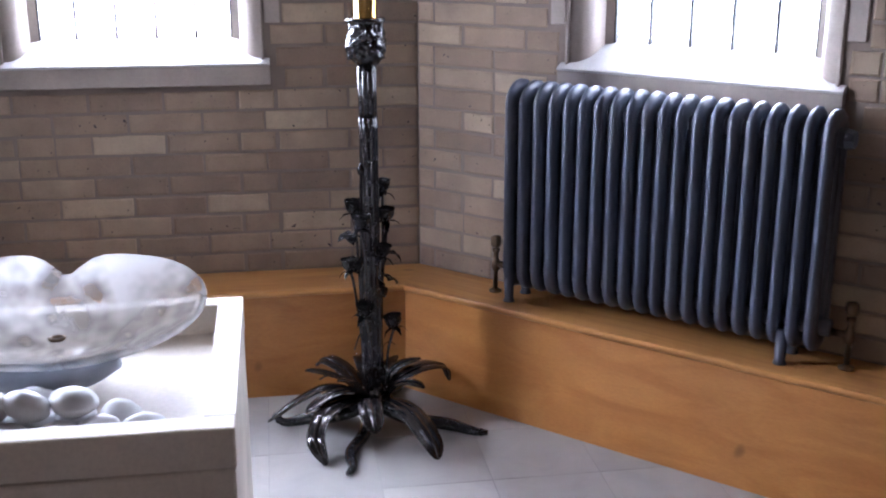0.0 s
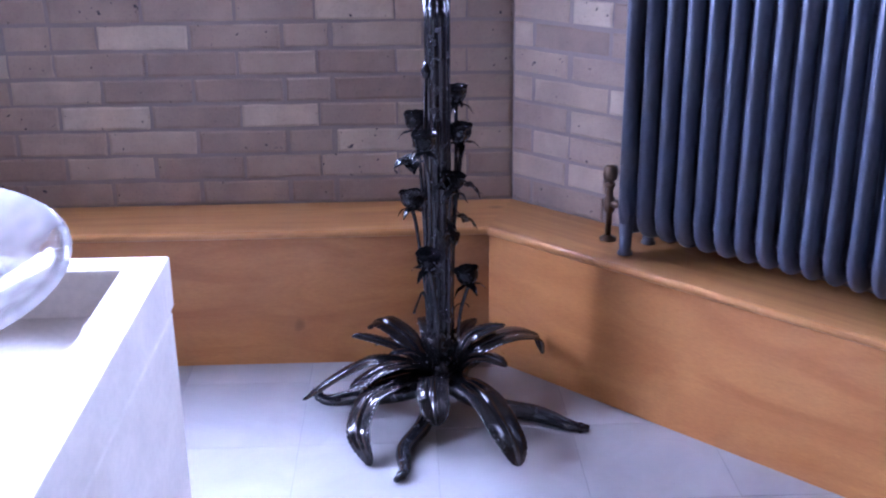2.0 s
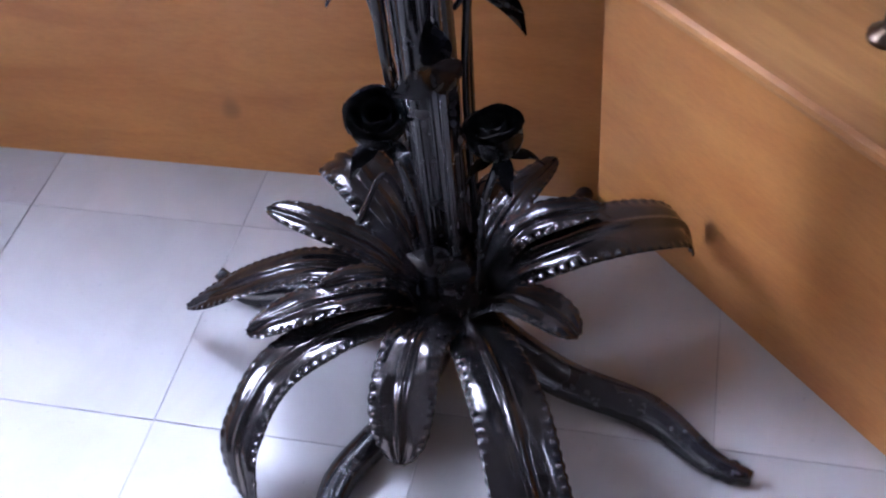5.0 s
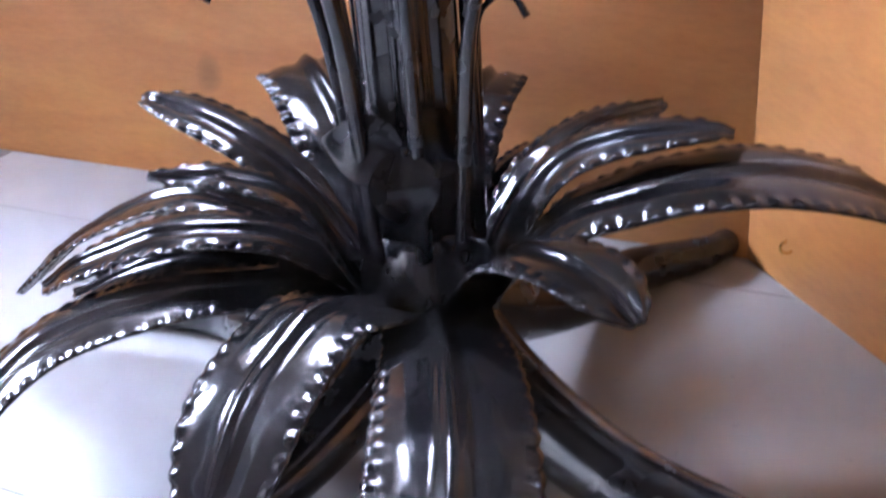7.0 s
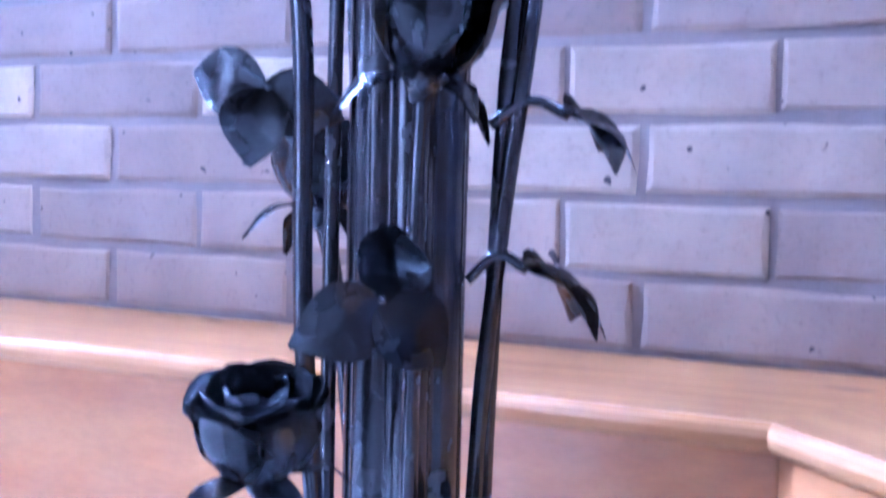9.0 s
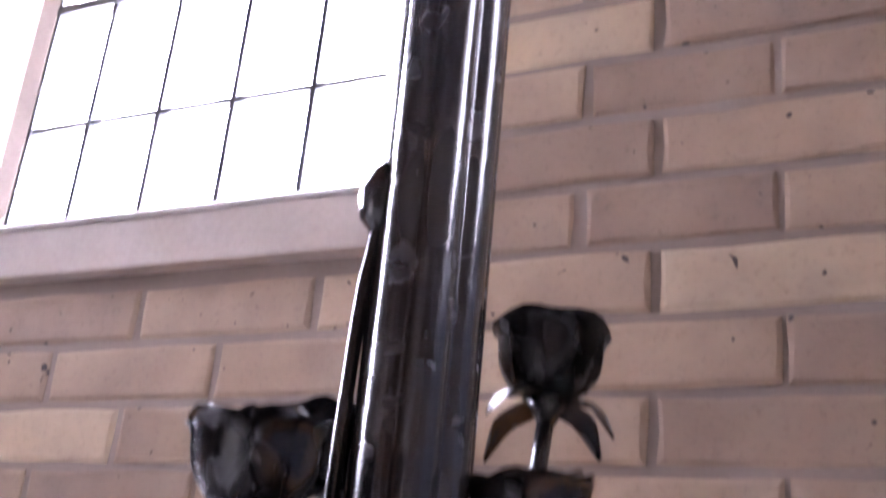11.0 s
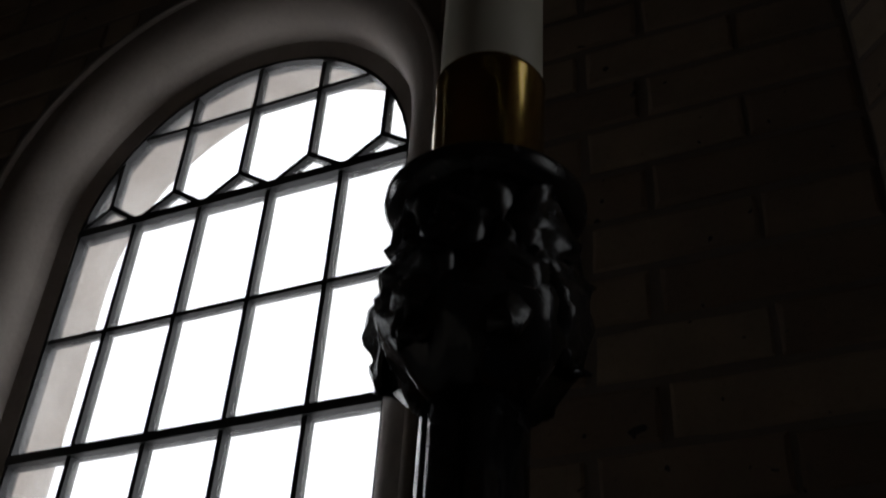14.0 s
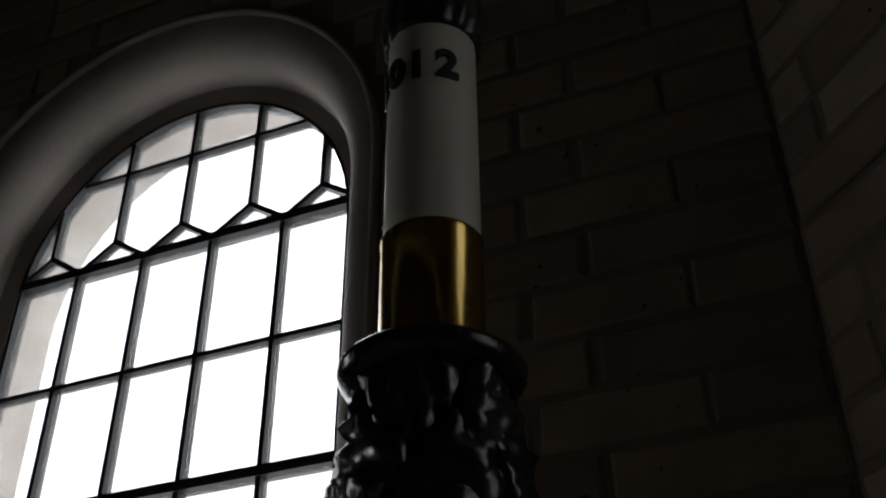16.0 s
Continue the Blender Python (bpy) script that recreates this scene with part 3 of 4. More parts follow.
def pebble(x, y, z, rx, ry, rz, turn):
    bm = bmesh.new()
    bmesh.ops.create_icosphere(bm, subdivisions=3, radius=1.0)
    o = Vector((rp.uniform(-9, 9), rp.uniform(-9, 9), 3))
    for v in bm.verts:
        n = 1 + 0.16 * noise.noise(v.co * 0.9 + o) + 0.05 * noise.noise(v.co * 2.3 + o)
        v.co = Vector((v.co.x * rx, v.co.y * ry, v.co.z * rz)) * n
    p = obj("pebble", bm, PEBBLE, smooth=True)
    p.matrix_world = pose(x, y, z, rp.uniform(-8, 8), rp.uniform(-8, 8), turn)
    tagged(p, "smooth white pebble lying in the sunken font top", "pebble", group="pebbles in the font")


for k in range(28):
    col, row = k % 7, k // 7
    x = -1.13 + 0.068 * col + rp.uniform(-0.010, 0.010) + 0.030 * (row % 2)
    y = -2.262 + 0.062 * (row if row < 3 else 0.6) + rp.uniform(-0.006, 0.006)
    if x > -0.70 or (row == 2 and x > -0.80) or (row == 3 and x > -0.78):
        continue
    pebble(x, y, FZ - 0.056 + (0.022 if row < 3 else 0.058), rp.uniform(0.032, 0.042), rp.uniform(0.027, 0.034), rp.uniform(0.021, 0.027), rp.uniform(0, 180))

# ---------------------------------------------------------------- wrought-iron candle stand
PX, PY = -0.224, -0.513
stand = empty("candle_stand", pose(PX, PY, 0))
tagged(stand, "tall black wrought-iron candle stand with leaves and roses", "candle stand")


def polar(a, r, z):
    return (r * math.cos(radians(a)), r * math.sin(radians(a)), z)


def leg(a, reach, bend, lift):
    ctrl = [polar(a, 0.010, 0.090), polar(a, 0.07, 0.055), polar(a + bend * 0.3, 0.15, 0.030), polar(a + bend, reach * 0.66, 0.018), polar(a - bend * 0.2, reach * 0.88, 0.013), polar(a, reach, lift)]
    pts = curve(ctrl, 30)
    rad = [0.029 - 0.013 * k / 30 - 0.0075 * max(0, (k - 18) / 12) + (0.003 if k == 27 else 0) for k in range(31)]
    bm = bmesh.new()
    tube(bm, pts, rad, 20, 0.85)
    for v in bm.verts:
        v.co.z = max(v.co.z, 0.0)
    part("leg", bm, IRON, stand, smooth=True)


leg(172, 0.335, -4, 0.040)
leg(-21, 0.385, 4, 0.010)
leg(-108, 0.365, -5, 0.012)
leg(67, 0.325, 4, 0.010)

# hub and shaft
bm = bmesh.new()
lathe(bm, [(0.020, 0.045), (0.040, 0.070), (0.046, 0.095), (0.042, 0.120), (0.034, 0.140), (0.032, 0.150)], 32)
part("hub", bm, IRON, stand, smooth=True)


def reeds(amp):
    return lambda a, z: amp * (abs(math.cos(3.5 * a + 0.4)) ** 0.6 - 0.55) + 0.0004 * noise.noise(Vector((2 * math.cos(a), 2 * math.sin(a), z * 9)))


bm = bmesh.new()
lathe(bm, [(0.0278, 0.12 + 0.0458 * k) for k in range(21)], 96, wob=reeds(0.0060))
part("lower_shaft", bm, IRON, stand, "reeded black iron shaft", smooth=True)
bm = bmesh.new()
lathe(bm, [(0.0272, 1.036), (0.0272, 1.09), (0.0272, 1.2050)], 96, wob=reeds(0.0060))
part("upper_shaft", bm, IRON, stand, "reeded black iron shaft", smooth=True)


# capital: a bell wrapped in crumpled leaves under a dished plate
bm = bmesh.new()
lathe(bm, [(0.030, 1.1950), (0.040, 1.2070), (0.052, 1.2210), (0.056, 1.2400), (0.050, 1.2650), (0.044, 1.2850), (0.047, 1.3050), (0.051, 1.3230)], 48,
      wob=lambda a, z: 0.0035 * math.sin(7 * a + 60 * z) + 0.002 * math.sin(13 * a - 90 * z))
part("capital_bell", bm, IRON, stand, smooth=True)


def drape(a0, z0, z1, rr, wid, seed):
    """A crumpled hammered leaf that hangs on the capital."""
    bm = bmesh.new()
    n, m = 14, 8
    grid = []
    for i in range(n + 1):
        u = i / n
        z = z0 + (z1 - z0) * u
        row = []
        for j in range(m + 1):
            v = j / m * 2 - 1
            w = wid * math.sin(math.pi * (0.10 + 0.84 * u)) ** 0.7
            a = a0 + math.degrees(v * w / rr)
            bulge = rr + 0.010 * math.sin(math.pi * u) - 0.006 * v * v + 0.010 * max(0, u - 0.75) * 4 * 0.5
            bulge += 0.009 * noise.noise(Vector((v * 2.2, u * 5.0, seed))) + 0.005 * noise.noise(Vector((v * 6, u * 11.0, seed + 7)))
            row.append(bm.verts.new(polar(a, bulge, z)))
        grid.append(row)
    for i in range(n):
        for j in range(m):
            bm.faces.new((grid[i][j], grid[i][j + 1], grid[i + 1][j + 1], grid[i + 1][j]))
    o = part("capital_leaf", bm, IRON, stand, smooth=True)
    s = o.modifiers.new("thickness", 'SOLIDIFY')
    s.thickness = 0.0018


for k in range(6):
    drape(60 * k + 8, 1.2870, 1.213, 0.050, 0.028, k * 3.1)
for k in range(6):
    drape(60 * k + 38, 1.2510, 1.3250, 0.043, 0.021, 40 + k * 2.3)

bm = bmesh.new()
lathe(bm, [(0.050, 1.3170), (0.057, 1.3210), (0.0605, 1.3270), (0.0605, 1.3320), (0.057, 1.3360), (0.040, 1.3350)], 48)
part("drip_plate", bm, IRON, stand, "round black iron plate", smooth=True)
bm = bmesh.new()
lathe(bm, [(0.0362, 1.3340), (0.0362, 1.3380), (0.0350, 1.3410), (0.0350, 1.4270), (0.0357, 1.4300), (0.0347, 1.4315), (0.0344, 1.4150)], 48)
part("candle_cup", bm, BRASS, stand, "polished brass candle cup", smooth=True)


# broad beaded leaves round the foot
def foot_leaf(mid_line, wid, point=0.30):
    """A hammered iron leaf with a raised midrib and a row of punched beads along each edge;
    mid_line: (angle, radius, height) from the hub outwards; point: how early it narrows to its tip."""
    a0 = mid_line[0][0]
    mid = curve([polar(a0, 0.018, 0.070), polar(a0, 0.040, 0.112)] + [polar(*p) for p in mid_line], 200)
    n = len(mid) - 1
    half = (0.10, 0.20, 0.30, 0.50, 0.68, 0.78, 0.84, 0.89, 0.94, 1.0)
    cols = [-v for v in reversed(half)] + [0.0] + list(half)
    length = sum((q - p).length for p, q in zip(mid, mid[1:]))
    beads = max(8, round(length / 0.0132))
    bm = bmesh.new()
    grid = []
    done = 0.0
    for i, p in enumerate(mid):
        if i:
            done += (p - mid[i - 1]).length
        u = done / length
        d = (mid[min(i + 1, n)] - mid[max(i - 1, 0)]).normalized()
        side = Vector((-p.y, p.x, 0)).normalized()
        side = (side - d * side.dot(d)).normalized()
        nrm = d.cross(side)
        w = wid / 2 * (0.62 + 0.38 * math.sin(math.pi * min(0.5, 0.75 * u + 0.05)))
        k = max(0.0, (u - 1 + point) / point)
        w *= math.sqrt(max(0.012, 1 - k ** 2.2))
        lobe = abs(math.sin(math.pi * beads * u))
        row = []
        for v in cols:
            edge = max(0.0, abs(v) - 0.78) / 0.22
            x = v * w + (1 if v > 0 else -1) * 0.0019 * edge * lobe
            h = -0.15 * w * v * v + 0.0030 * math.exp(-(v / 0.09) ** 2) - 0.0024 * math.exp(-((abs(v) - 0.24) / 0.12) ** 2)
            h += 0.0022 * math.exp(-((abs(v) - 0.91) / 0.06) ** 2) * (lobe ** 2 - 0.3)
            h += 0.0012 * noise.noise(Vector((p.x * 30, p.y * 30, v * 1.5 + p.z * 30)))
            row.append(bm.verts.new(p + side * x + nrm * h))
        grid.append(row)
    for i in range(n):
        for j in range(len(cols) - 1):
            bm.faces.new((grid[i][j], grid[i][j + 1], grid[i + 1][j + 1], grid[i + 1][j]))
    o = part("leaf", bm, LEAF, stand, "hammered iron leaf with a beaded edge", smooth=True)
    s = o.modifiers.new("thickness", 'SOLIDIFY')
    s.thickness = 0.0016


# the upper whorl, then the lower one
foot_leaf([(176, 0.090, 0.168), (176, 0.150, 0.196), (175, 0.205, 0.205), (175, 0.222, 0.201)], 0.048, 0.35)
foot_leaf([(146, 0.080, 0.168), (143, 0.135, 0.196), (142, 0.185, 0.204), (142, 0.213, 0.190), (142, 0.224, 0.168)], 0.078, 0.25)
foot_leaf([(102, 0.075, 0.165), (100, 0.120, 0.188), (99, 0.165, 0.189), (99, 0.192, 0.172)], 0.062, 0.25)
foot_leaf([(58, 0.080, 0.158), (61, 0.140, 0.176), (62, 0.207, 0.170)], 0.044, 0.40)
foot_leaf([(32, 0.075, 0.174), (29, 0.120, 0.196), (25, 0.170, 0.200), (24, 0.185, 0.196)], 0.050, 0.35)
foot_leaf([(13, 0.085, 0.160), (17, 0.147, 0.180), (20, 0.210, 0.181), (22, 0.262, 0.164), (23, 0.286, 0.138), (24, 0.298, 0.092)], 0.084, 0.42)
foot_leaf([(-27, 0.080, 0.160), (-27, 0.125, 0.175), (-27, 0.160, 0.171), (-27, 0.180, 0.158)], 0.052, 0.25)
foot_leaf([(-143, 0.070, 0.175), (-143, 0.110, 0.200), (-143, 0.154, 0.205)], 0.040, 0.35)
foot_leaf([(-170, 0.090, 0.150), (-173, 0.170, 0.158), (-175, 0.265, 0.112), (-177, 0.350, 0.046)], 0.056, 0.45)
foot_leaf([(-150, 0.085, 0.152), (-151, 0.150, 0.162), (-154, 0.210, 0.142), (-156, 0.246, 0.118)], 0.052, 0.30)
foot_leaf([(-160, 0.090, 0.125), (-161, 0.160, 0.130), (-162, 0.240, 0.098)], 0.046, 0.35)
foot_leaf([(-140, 0.090, 0.128), (-141, 0.160, 0.133), (-139, 0.236, 0.120), (-133, 0.298, 0.080), (-127, 0.322, 0.046), (-122, 0.328, 0.008)], 0.066, 0.30)
foot_leaf([(-101, 0.070, 0.130), (-102, 0.105, 0.138), (-98, 0.165, 0.124), (-95, 0.205, 0.099), (-94, 0.224, 0.078)], 0.074, 0.30)
foot_leaf([(-57, 0.075, 0.116), (-58, 0.120, 0.127), (-60, 0.200, 0.128), (-62, 0.280, 0.104), (-62, 0.340, 0.065), (-62, 0.362, 0.022)], 0.082, 0.28)
foot_leaf([(78, 0.090, 0.140), (80, 0.160, 0.140), (82, 0.230, 0.100)], 0.050, 0.35)
foot_leaf([(130, 0.100, 0.135), (130, 0.190, 0.135), (130, 0.262, 0.090)], 0.050, 0.35)


# roses on thin stems
def petal_mesh(h, r, open_):
    bm = bmesh.new()
    n, m = 7, 8
    grid = []
    for i in range(n + 1):
        u = i / n
        row = []
        for j in range(m + 1):
            v = j / m * 2 - 1
            half = radians(70) * math.sin(math.pi * (0.18 + 0.56 * u)) ** 0.5
            rr = r * (0.42 + 0.58 * math.sin(math.pi / 2 * min(1, u * 1.6)) ** 0.7 + open_ * max(0, u - 0.66) ** 1.4)
            z = h * u - 0.05 * h * v * v * u + 0.035 * h * math.sin(5 * v + 9 * r * 100) * u - open_ * 0.16 * h * max(0, u - 0.8) * 5
            a = v * half
            row.append(bm.verts.new((rr * math.cos(a), rr * math.sin(a), z)))
        grid.append(row)
    for i in range(n):
        for j in range(m):
            bm.faces.new((grid[i][j], grid[i][j + 1], grid[i + 1][j + 1], grid[i + 1][j]))
    bmesh.ops.solidify(bm, geom=bm.faces[:], thickness=0.0014)
    me = bpy.data.meshes.new("petal")
    bmesh.ops.recalc_face_normals(bm, faces=bm.faces[:])
    bm.to_mesh(me)
    bm.free()
    for p in me.polygons:
        p.use_smooth = True
    me.materials.append(IRON)
    return me


PET = [petal_mesh(0.042, 0.0280, 0.75), petal_mesh(0.044, 0.0215, 0.45), petal_mesh(0.042, 0.013, 0.2)]


def sepal_mesh():
    bm = bmesh.new()
    pts = curve([(0.004, 0, 0.004), (0.018, 0, 0.0), (0.030, 0, -0.004), (0.042, 0, -0.020)], 8)
    prev = None
    for k, p in enumerate(pts):
        w = 0.0095 * math.sin(math.pi * (0.25 + 0.72 * k / 8))
        cur = [bm.verts.new((p.x, s * w, p.z - 0.002 * abs(s))) for s in (-1, 0, 1)]
        if prev:
            for q in range(2):
                bm.faces.new((prev[q], prev[q + 1], cur[q + 1], cur[q]))
        prev = cur
    bmesh.ops.solidify(bm, geom=bm.faces[:], thickness=0.0013)
    me = bpy.data.meshes.new("sepal")
    bm.to_mesh(me)
    bm.free()
    for p in me.polygons:
        p.use_smooth = True
    me.materials.append(IRON)
    return me


SEP = sepal_mesh()


def shared(name, me, parent, m):
    o = new(name, me)
    o.parent = parent
    o.matrix_basis = m
    return o


def rose(x, y, z, tilt, turn, size=1.0):
    """A forged rose; x, y, z is the middle of its bloom."""
    bm = bmesh.new()
    lathe(bm, [(0.004, -0.012), (0.007, -0.006), (0.011, 0.0), (0.006, 0.004)], 14)
    c = part("rose", bm, IRON, stand, "forged black iron rose", smooth=True)
    c.matrix_basis = pose(x - PX, y - PY, z - 0.022 * size, tilt, 0, turn) @ Matrix.Scale(size, 4)
    for k in range(5):
        shared("petal", PET[0], c, pose(0, 0, 0, 0, -6, 72 * k))
    for k in range(4):
        shared("petal", PET[1], c, pose(0, 0, 0.001, 0, 0, 90 * k + 30))
    for k in range(3):
        shared("petal", PET[2], c, pose(0, 0, 0.002, 0, 0, 120 * k + 10))
    for k in range(4):
        shared("sepal", SEP, c, pose(0, 0, 0.0, 0, 8 * (k % 2) - 4, 90 * k + 40))


def stem(pts, r=0.0047):
    loc = [(x - PX, y - PY, z) for x, y, z in pts]
    c = curve(loc, 24)
    bm = bmesh.new()
    tube(bm, c, [r * (1 + 0.12 * noise.noise(p * 60)) for p in c], 8)
    part("stem", bm, IRON, stand, smooth=True)


ROSES = [(-0.255, -0.591, 0.441, 14, 20),
         (-0.154, -0.531, 0.374, -10, 70),
         (-0.195, -0.557, 0.621, 8, 110),
         (-0.287, -0.492, 0.559, 5, 200),
         (-0.258, -0.588, 0.725, 4, 10),
         (-0.275, -0.496, 0.751, 6, 50),
         (-0.170, -0.485, 0.719, -6, 140),
         (-0.179, -0.456, 0.806, -5, 30)]
for x, y, z, tilt, turn in ROSES:
    rose(x, y, z, tilt, turn, 1.05)
STEMS = [
    [(-0.233, -0.555, 0.143), (-0.233, -0.568, 0.283), (-0.246, -0.585, 0.392), (-0.255, -0.591, 0.413)],
    [(-0.187, -0.537, 0.142), (-0.176, -0.535, 0.267), (-0.160, -0.534, 0.331), (-0.154, -0.531, 0.346)],
    [(-0.206, -0.546, 0.142), (-0.202, -0.550, 0.359), (-0.200, -0.551, 0.532), (-0.195, -0.557, 0.593)],
    [(-0.251, -0.492, 0.140), (-0.258, -0.489, 0.312), (-0.277, -0.489, 0.480), (-0.287, -0.492, 0.531)],
    [(-0.238, -0.550, 0.142), (-0.234, -0.562, 0.283), (-0.245, -0.573, 0.477), (-0.248, -0.575, 0.624), (-0.258, -0.588, 0.697)],
    [(-0.254, -0.501, 0.140), (-0.256, -0.497, 0.405), (-0.266, -0.496, 0.637), (-0.275, -0.496, 0.723)],
    [(-0.191, -0.503, 0.140), (-0.193, -0.494, 0.386), (-0.185, -0.490, 0.515), (-0.172, -0.485, 0.636), (-0.170, -0.485, 0.691)],
    [(-0.197, -0.490, 0.140), (-0.190, -0.489, 0.386), (-0.186, -0.487, 0.552), (-0.181, -0.484, 0.645), (-0.179, -0.456, 0.778)],
]
for pts in STEMS:
    stem(pts)
stem([(-0.254, -0.533, 0.13), (-0.256, -0.533, 0.5), (-0.254, -0.530, 0.78), (-0.250, -0.527, 0.860)], 0.004)
bm = bmesh.new()
lathe(bm, [(0.003, 0.854), (0.010, 0.862), (0.012, 0.876), (0.006, 0.890), (0.002, 0.896)], 14, (-0.250 - PX, -0.527 - PY))
part("rose_bud", bm, IRON, stand, smooth=True)


def leaflet_mesh():
    bm = bmesh.new()
    n, m = 9, 6
    grid = []
    for i in range(n + 1):
        u = i / n
        w = 0.0180 * math.sin(math.pi * (0.06 + 0.92 * u ** 0.85)) ** 0.75 * (1 - 0.5 * u ** 5)
        grid.append([bm.verts.new((0.042 * u, (j / m * 2 - 1) * w, 0.004 * math.sin(math.pi * u) - 0.010 * u * u + 0.18 * w * abs(j / m * 2 - 1))) for j in range(m + 1)])
    for i in range(n):
        for j in range(m):
            bm.faces.new((grid[i][j], grid[i][j + 1], grid[i + 1][j + 1], grid[i + 1][j]))
    bmesh.ops.solidify(bm, geom=bm.faces[:], thickness=0.0013)
    me = bpy.data.meshes.new("leaflet")
    bm.to_mesh(me)
    bm.free()
    for p in me.polygons:
        p.use_smooth = True
    me.materials.append(IRON)
    return me


LFT = leaflet_mesh()


RIGHT, TOWARD = Vector((0.887, 0.46, 0)), Vector((0.46, -0.887, 0))


def sprig(x, y, z, way, up, spread, size=1.0, back=None):
    """Three leaflets on a short twig; way: where the middle leaflet points, up: the way their faces look."""
    dx, dy = x - PX, y - PY
    b = back or (PX + dx * 0.5, PY + dy * 0.5, z - 0.006)
    c = curve([(b[0] - PX, b[1] - PY, b[2]), ((b[0] + x) / 2 - PX, (b[1] + y) / 2 - PY, (b[2] + z) / 2 + 0.010), (dx, dy, z)], 10)
    bm = bmesh.new()
    tube(bm, c, 0.0030, 8)
    t = part("sprig", bm, IRON, stand, "forged sprig of three leaves", smooth=True)
    f = way.normalized()
    n = (up - f * up.dot(f)).normalized()
    m = Matrix((f, n.cross(f), n)).transposed().to_4x4()
    for k in (-1, 0, 1):
        shared("leaflet", LFT, t, Matrix.Translation((dx, dy, z)) @ m @ pose(0, 0, 0, 10 * k, 6 + 5 * k, spread * k) @ Matrix.Scale(size, 4))


Z = Vector((0, 0, 1))
sprig(-0.270, -0.571, 0.592, -0.28 * RIGHT - 0.95 * Z, TOWARD + 0.55 * Z, 84, 0.92)
sprig(-0.154, -0.477, 0.585, 0.94 * RIGHT - 0.34 * Z, 0.30 * TOWARD + Z, 50, 1.05)
sprig(-0.200, -0.584, 0.498, 0.75 * RIGHT - 0.62 * Z, TOWARD + 0.40 * Z, 112, 1.0)
sprig(-0.171, -0.485, 0.508, 0.93 * RIGHT - 0.36 * Z, 0.12 * TOWARD + Z, 40, 1.25)
sprig(-0.292, -0.526, 0.663, -RIGHT, 0.15 * TOWARD + Z, 80)
sprig(-0.212, -0.552, 0.212, 0.02 * RIGHT - 0.85 * Z + 0.40 * TOWARD, TOWARD + 0.3 * Z, 104, 1.10, (-0.206, -0.542, 0.190))


def strap(pts, w):
    """A thin curled strip."""
    c = curve([(x - PX, y - PY, z) for x, y, z in pts], 20)
    bm = bmesh.new()
    tube(bm, c, [w * (0.55 + 0.5 * (k / 20)) for k in range(21)], 8, 0.5)
    part("tendril", bm, IRON, stand, smooth=True)


strap([(-0.246, -0.540, 0.14), (-0.252, -0.550, 0.266), (-0.260, -0.561, 0.328), (-0.268, -0.570, 0.347), (-0.278, -0.585, 0.331), (-0.289, -0.603, 0.308)], 0.0050)
strap([(-0.194, -0.490, 0.15), (-0.190, -0.495, 0.258), (-0.177, -0.500, 0.285), (-0.160, -0.507, 0.289), (-0.152, -0.509, 0.280)], 0.0033)

# brass hook on the boxing
bm = bmesh.new()
fm1, _ = wall_frame(1)
tube(bm, curve([(0, 0, 0), (0, -0.010, 0), (0, -0.017, 0.005), (0, -0.017, 0.013), (0, -0.010, 0.016)], 14), 0.0016, 8)
hook = obj("brass_hook", bm, BRASS, smooth=True)
hook.matrix_world = fm1 @ pose(0.162, -(DR - 0.017), 0.034) @ Matrix.Scale(0.65, 4)
tagged(hook, "tiny brass hook screwed into the wooden boxing", "hook")

# ---------------------------------------------------------------- the candle
candle = empty("candle", pose(PX, PY, 1.361))
tagged(candle, "thick cream wax candle with raised dark year figures", "candle")
bm = bmesh.new()
lathe(bm, [(0.0335, 0.0), (0.0338, 0.10), (0.0335, 0.30), (0.0335, 0.62), (0.030, 0.628), (0.010, 0.624)], 48)
part("wax_body", bm, WAX, candle, smooth=True)
bm = bmesh.new()
tube(bm, [(0, 0, 0.615), (0.001, 0, 0.64)], 0.0012, 6)
part("wick", bm, DARKW, candle)


def figure(ch, a):
    """One raised numeral, bent round the candle at angle a."""
    cu = bpy.data.curves.new("figure", 'FONT')
    cu.body, cu.size, cu.extrude, cu.align_x, cu.bevel_depth, cu.offset = ch, 0.035, 0.0012, 'CENTER', 0.0005, 0.0009
    tmp = new("figure", cu)
    dg = bpy.context.evaluated_depsgraph_get()
    me = bpy.data.meshes.new_from_object(tmp.evaluated_get(dg))
    bpy.data.objects.remove(tmp)
    r = 0.0338
    for v in me.vertices:
        x, y, z = v.co
        t = radians(a) + x / r
        v.co = ((r + 0.0006 + z) * math.cos(t), (r + 0.0006 + z) * math.sin(t), y)
    me.materials.clear()
    me.materials.append(DARKW)
    o = new("figure", me)
    o.parent = candle
    o.location = (0, 0, 0.198)
    o["label"] = "raised dark wax numeral"


for ch, a in zip("2012", (-151, -117, -86, -48)):
    figure(ch, a)

# dark moulded wreath round the upper candle
bm = bmesh.new()
lathe(bm, [(0.0345, 0.252), (0.0375, 0.256), (0.0385, 0.268), (0.0375, 0.30), (0.0385, 0.335), (0.0375, 0.345), (0.0345, 0.349)], 64,
      wob=lambda a, z: 0.0026 * math.sin(9 * a + 140 * z) * math.sin(6 * a - 170 * z))
part("wreath", bm, DARKW, candle, "dark green moulded wax wreath", smooth=True)

# ---------------------------------------------------------------- bricks and tiles
COURSE, MOD = 0.0735, 0.25
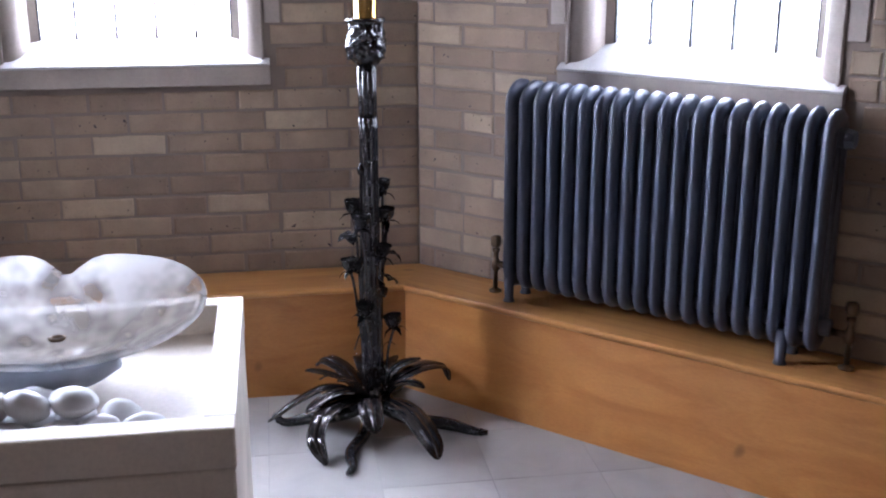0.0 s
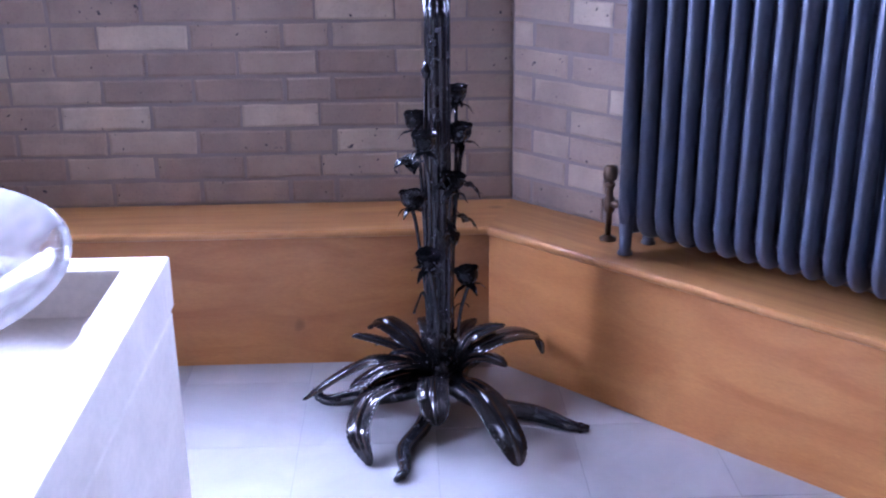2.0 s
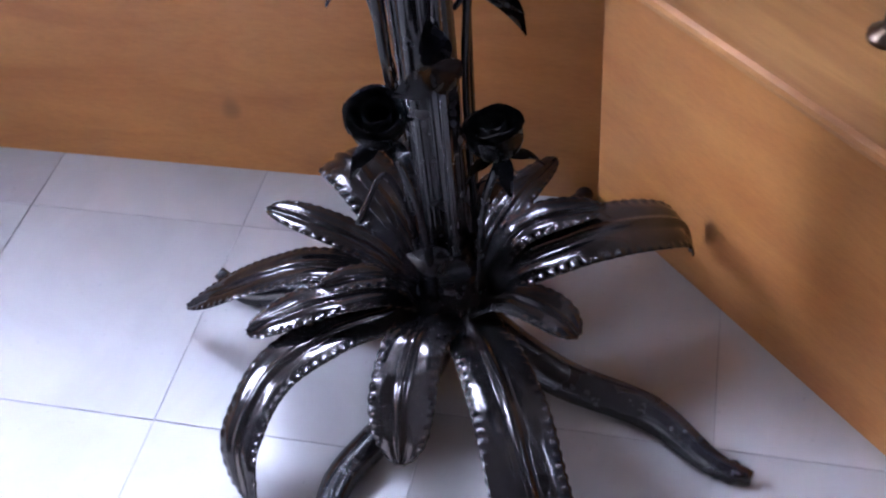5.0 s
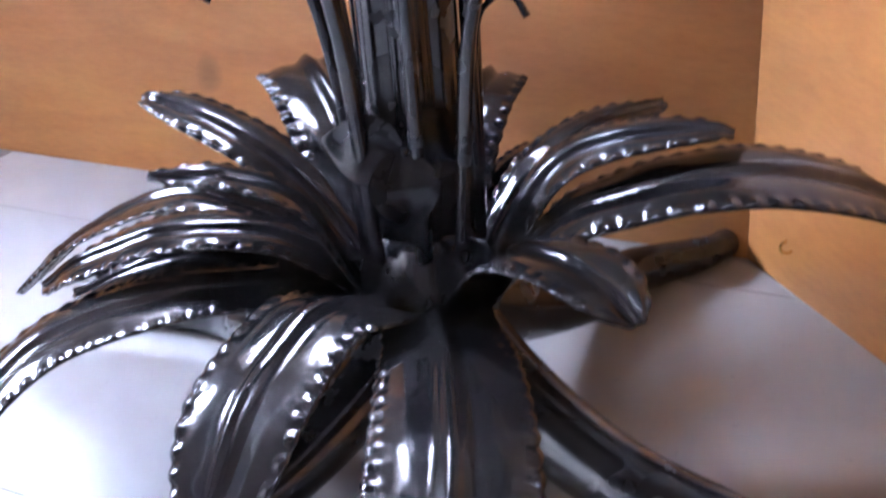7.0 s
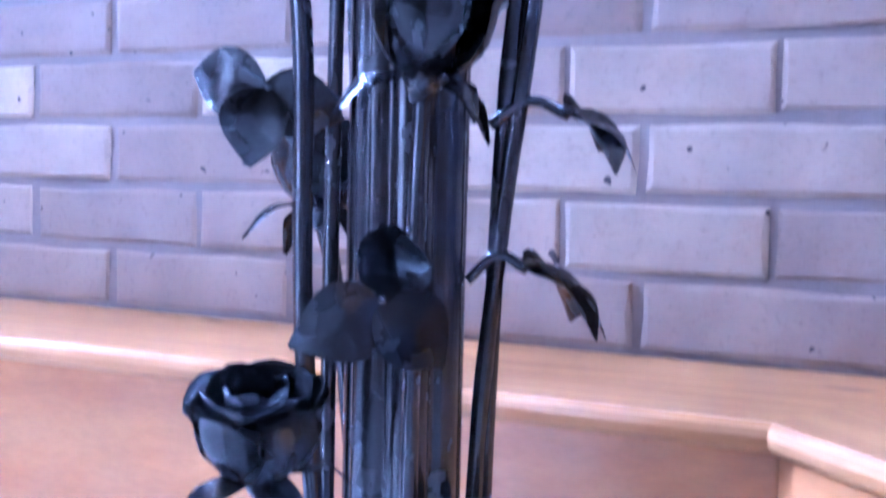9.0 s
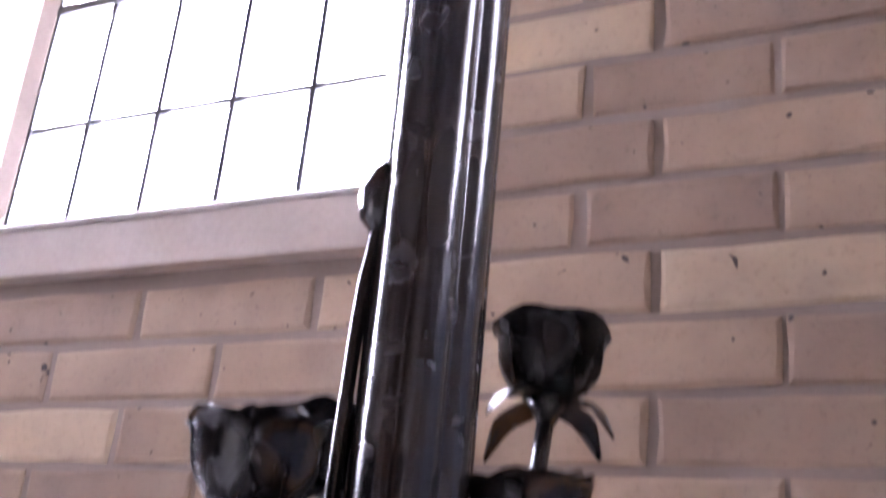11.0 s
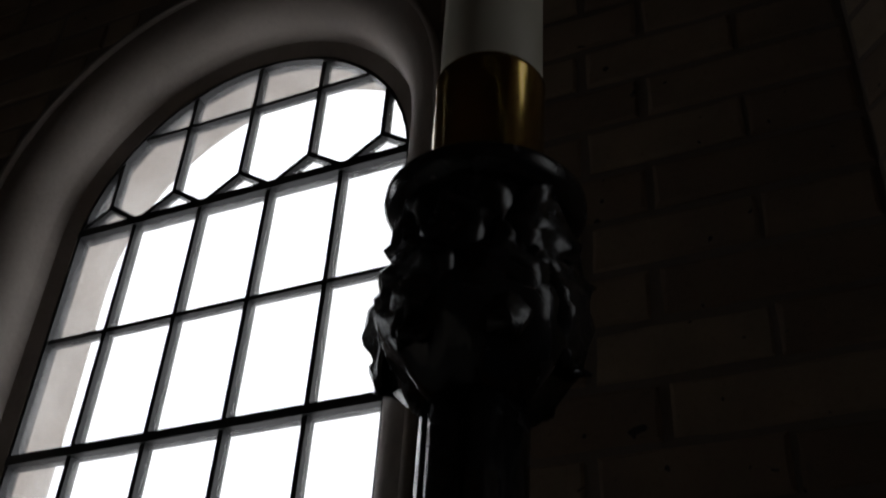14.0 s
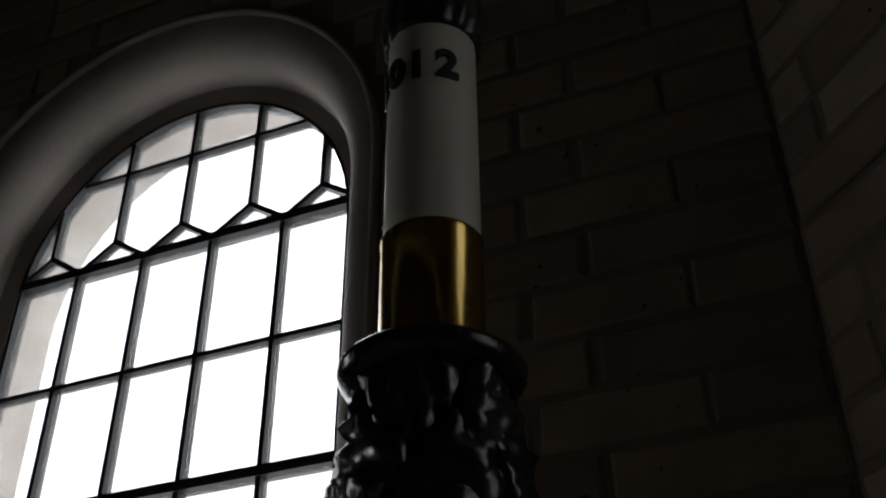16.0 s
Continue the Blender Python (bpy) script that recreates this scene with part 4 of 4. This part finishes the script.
# distances of the upright joints from the north wall's corner, course about
BOND = [(0.0, 0.247, 0.497, 0.631, 0.882), (0.0, 0.130, 0.325, 0.541, 0.757, 1.005)]


def brick_mesh(l, h, seed):
    """A worn brick face with soft, slightly uneven edges."""
    rj = random.Random(seed)
    bm = bmesh.new()
    k = max(2, round(l / 0.06))
    rim = [(l * i / k, 0.0) for i in range(k)] + [(l, h * i / 2) for i in range(2)] + [(l - l * i / k, h) for i in range(k)] + [(0.0, h - h * i / 2) for i in range(2)]
    f = [(s + rj.uniform(-0.0015, 0.0015), z + rj.uniform(-0.0015, 0.0015)) for s, z in rim]
    back = [bm.verts.new((s, 0.012, z)) for s, z in f]
    mid = [bm.verts.new((s, 0.0028 + rj.uniform(-0.0008, 0.0008), z)) for s, z in f]
    front = []
    for s, z in f:
        c = 0.0035 + rj.uniform(0, 0.003)
        front.append(bm.verts.new((min(max(s, c), l - c), rj.uniform(-0.0004, 0.0004), min(max(z, c), h - c))))
    n = len(f)
    for p, q in ((back, mid), (mid, front)):
        for i in range(n):
            bm.faces.new((p[i], p[(i + 1) % n], q[(i + 1) % n], q[i]))
    bm.faces.new(front)
    bmesh.ops.recalc_face_normals(bm, faces=bm.faces[:])
    me = bpy.data.meshes.new("brick")
    bm.to_mesh(me)
    bm.free()
    me.materials.append(BRICK)
    return me


MESHES = {}


def lay_bricks(i, shift, cx, seed):
    fm, L = wall_frame(i)
    wall = bpy.data.objects[NAMES[i]]
    rb = random.Random(seed)
    count = 0
    rest = bmesh.new()
    z = PL
    row = 0
    while z + COURSE < TOP:
        zc = z + COURSE / 2
        if zc < 1.07:
            gap = 0.0
        elif zc < SPRING:
            gap = 0.452 + (0.045 if row % 4 < 2 else 0.0)
        else:
            gap = math.sqrt(max(0.0, 0.452 ** 2 - (zc - SPRING) ** 2))
        if i == 0:
            cuts = list(BOND[row % 2])
            while cuts[-1] < L:
                cuts.append(cuts[-1] + (MOD if rb.random() > 0.13 else MOD / 2))
            cuts = [L - c for c in reversed(cuts)]
        else:
            cuts = [-MOD + shift + (MOD / 2 if row % 2 else 0)]
            while cuts[-1] < L:
                cuts.append(cuts[-1] + (MOD if rb.random() > 0.13 else MOD / 2))
        for a, b in zip(cuts, cuts[1:]):
            a, b = max(a, 0.0), min(b, L)
            spans = [(a, b)]
            if gap:
                spans = [(a, min(b, cx - gap)), (max(a, cx + gap), b)]
            for p, q in spans:
                w = q - p - 0.010
                if w < 0.025:
                    continue
                w = round(w, 2)
                if count < 300 and zc < 2.6:
                    key = (w, rb.randrange(4))
                    if key not in MESHES:
                        MESHES[key] = brick_mesh(w, COURSE - 0.010, len(MESHES))
                    o = new("brick", MESHES[key])
                    o.parent = wall
                    o.matrix_basis = fm @ pose(p + 0.005, rb.uniform(-0.0015, 0.0015), z + 0.005 + rb.uniform(-0.001, 0.001), 0, rb.uniform(-0.25, 0.25), rb.uniform(-0.3, 0.3))
                    count += 1
                else:
                    box(rest, p + 0.005, p + 0.005 + w, 0.0, 0.012, z + 0.005, z + COURSE - 0.005)
        z += COURSE
        row += 1
    for v in rest.verts:
        v.co = fm @ v.co
    tagged(obj("upper_brickwork", rest, BRICKJ, wall), kind="stuff")


lay_bricks(0, 1.95 - 0.248 - 6 * 0.25, WIN[0], 3)
lay_bricks(1, 0.07, WIN[1], 8)


def stone_quoins(i, cx, seed):
    """Toothed stones where the window's jamb is bonded into the brickwork."""
    fm, L = wall_frame(i)
    w = bpy.data.objects["window_%d" % (i + 1)]
    row = 0
    z = PL
    rq = random.Random(seed)
    while z + COURSE < SPRING + 0.1:
        if z > 1.145 and row % 4 == 0:
            for sd in (-1, 1):
                bm = bmesh.new()
                a, b = cx + sd * 0.440, cx + sd * 0.492
                box(bm, min(a, b), max(a, b), -0.003, 0.02, z + 0.004, z + 2 * COURSE - 0.006, 0.004)
                part("quoin", bm, STONE, w, "pale stone block")
        z += COURSE
        row += 1


stone_quoins(0, WIN[0], 1)
stone_quoins(1, WIN[1], 2)

# floor tiles
TX, TY = 0.333, 0.333
bm = bmesh.new()
box(bm, 0.001, TX - 0.001, 0.001, TY - 0.001, -0.02, 0.0, 0.0008)
tile_me = bpy.data.meshes.new("tile")
bm.to_mesh(tile_me)
bm.free()
tile_me.materials.append(TILE)
rt = random.Random(11)
mx, my = -0.975, -2.35
for ix in range(-8, 7):
    for iy in range(-14, 3):
        x, y = -0.24 + TX * ix, (-0.28 if ix >= 0 else -0.345) + TY * iy
        cx, cy = abs(x + TX / 2 - mx), abs(y + TY / 2 - my)
        if max(cx, cy) > 2.55 or cx + cy > 3.55:
            continue
        o = new("tile", tile_me)
        o.parent = floor_ob
        o.matrix_basis = pose(x, y, rt.uniform(-0.0006, 0.0), 0, 0, 0)
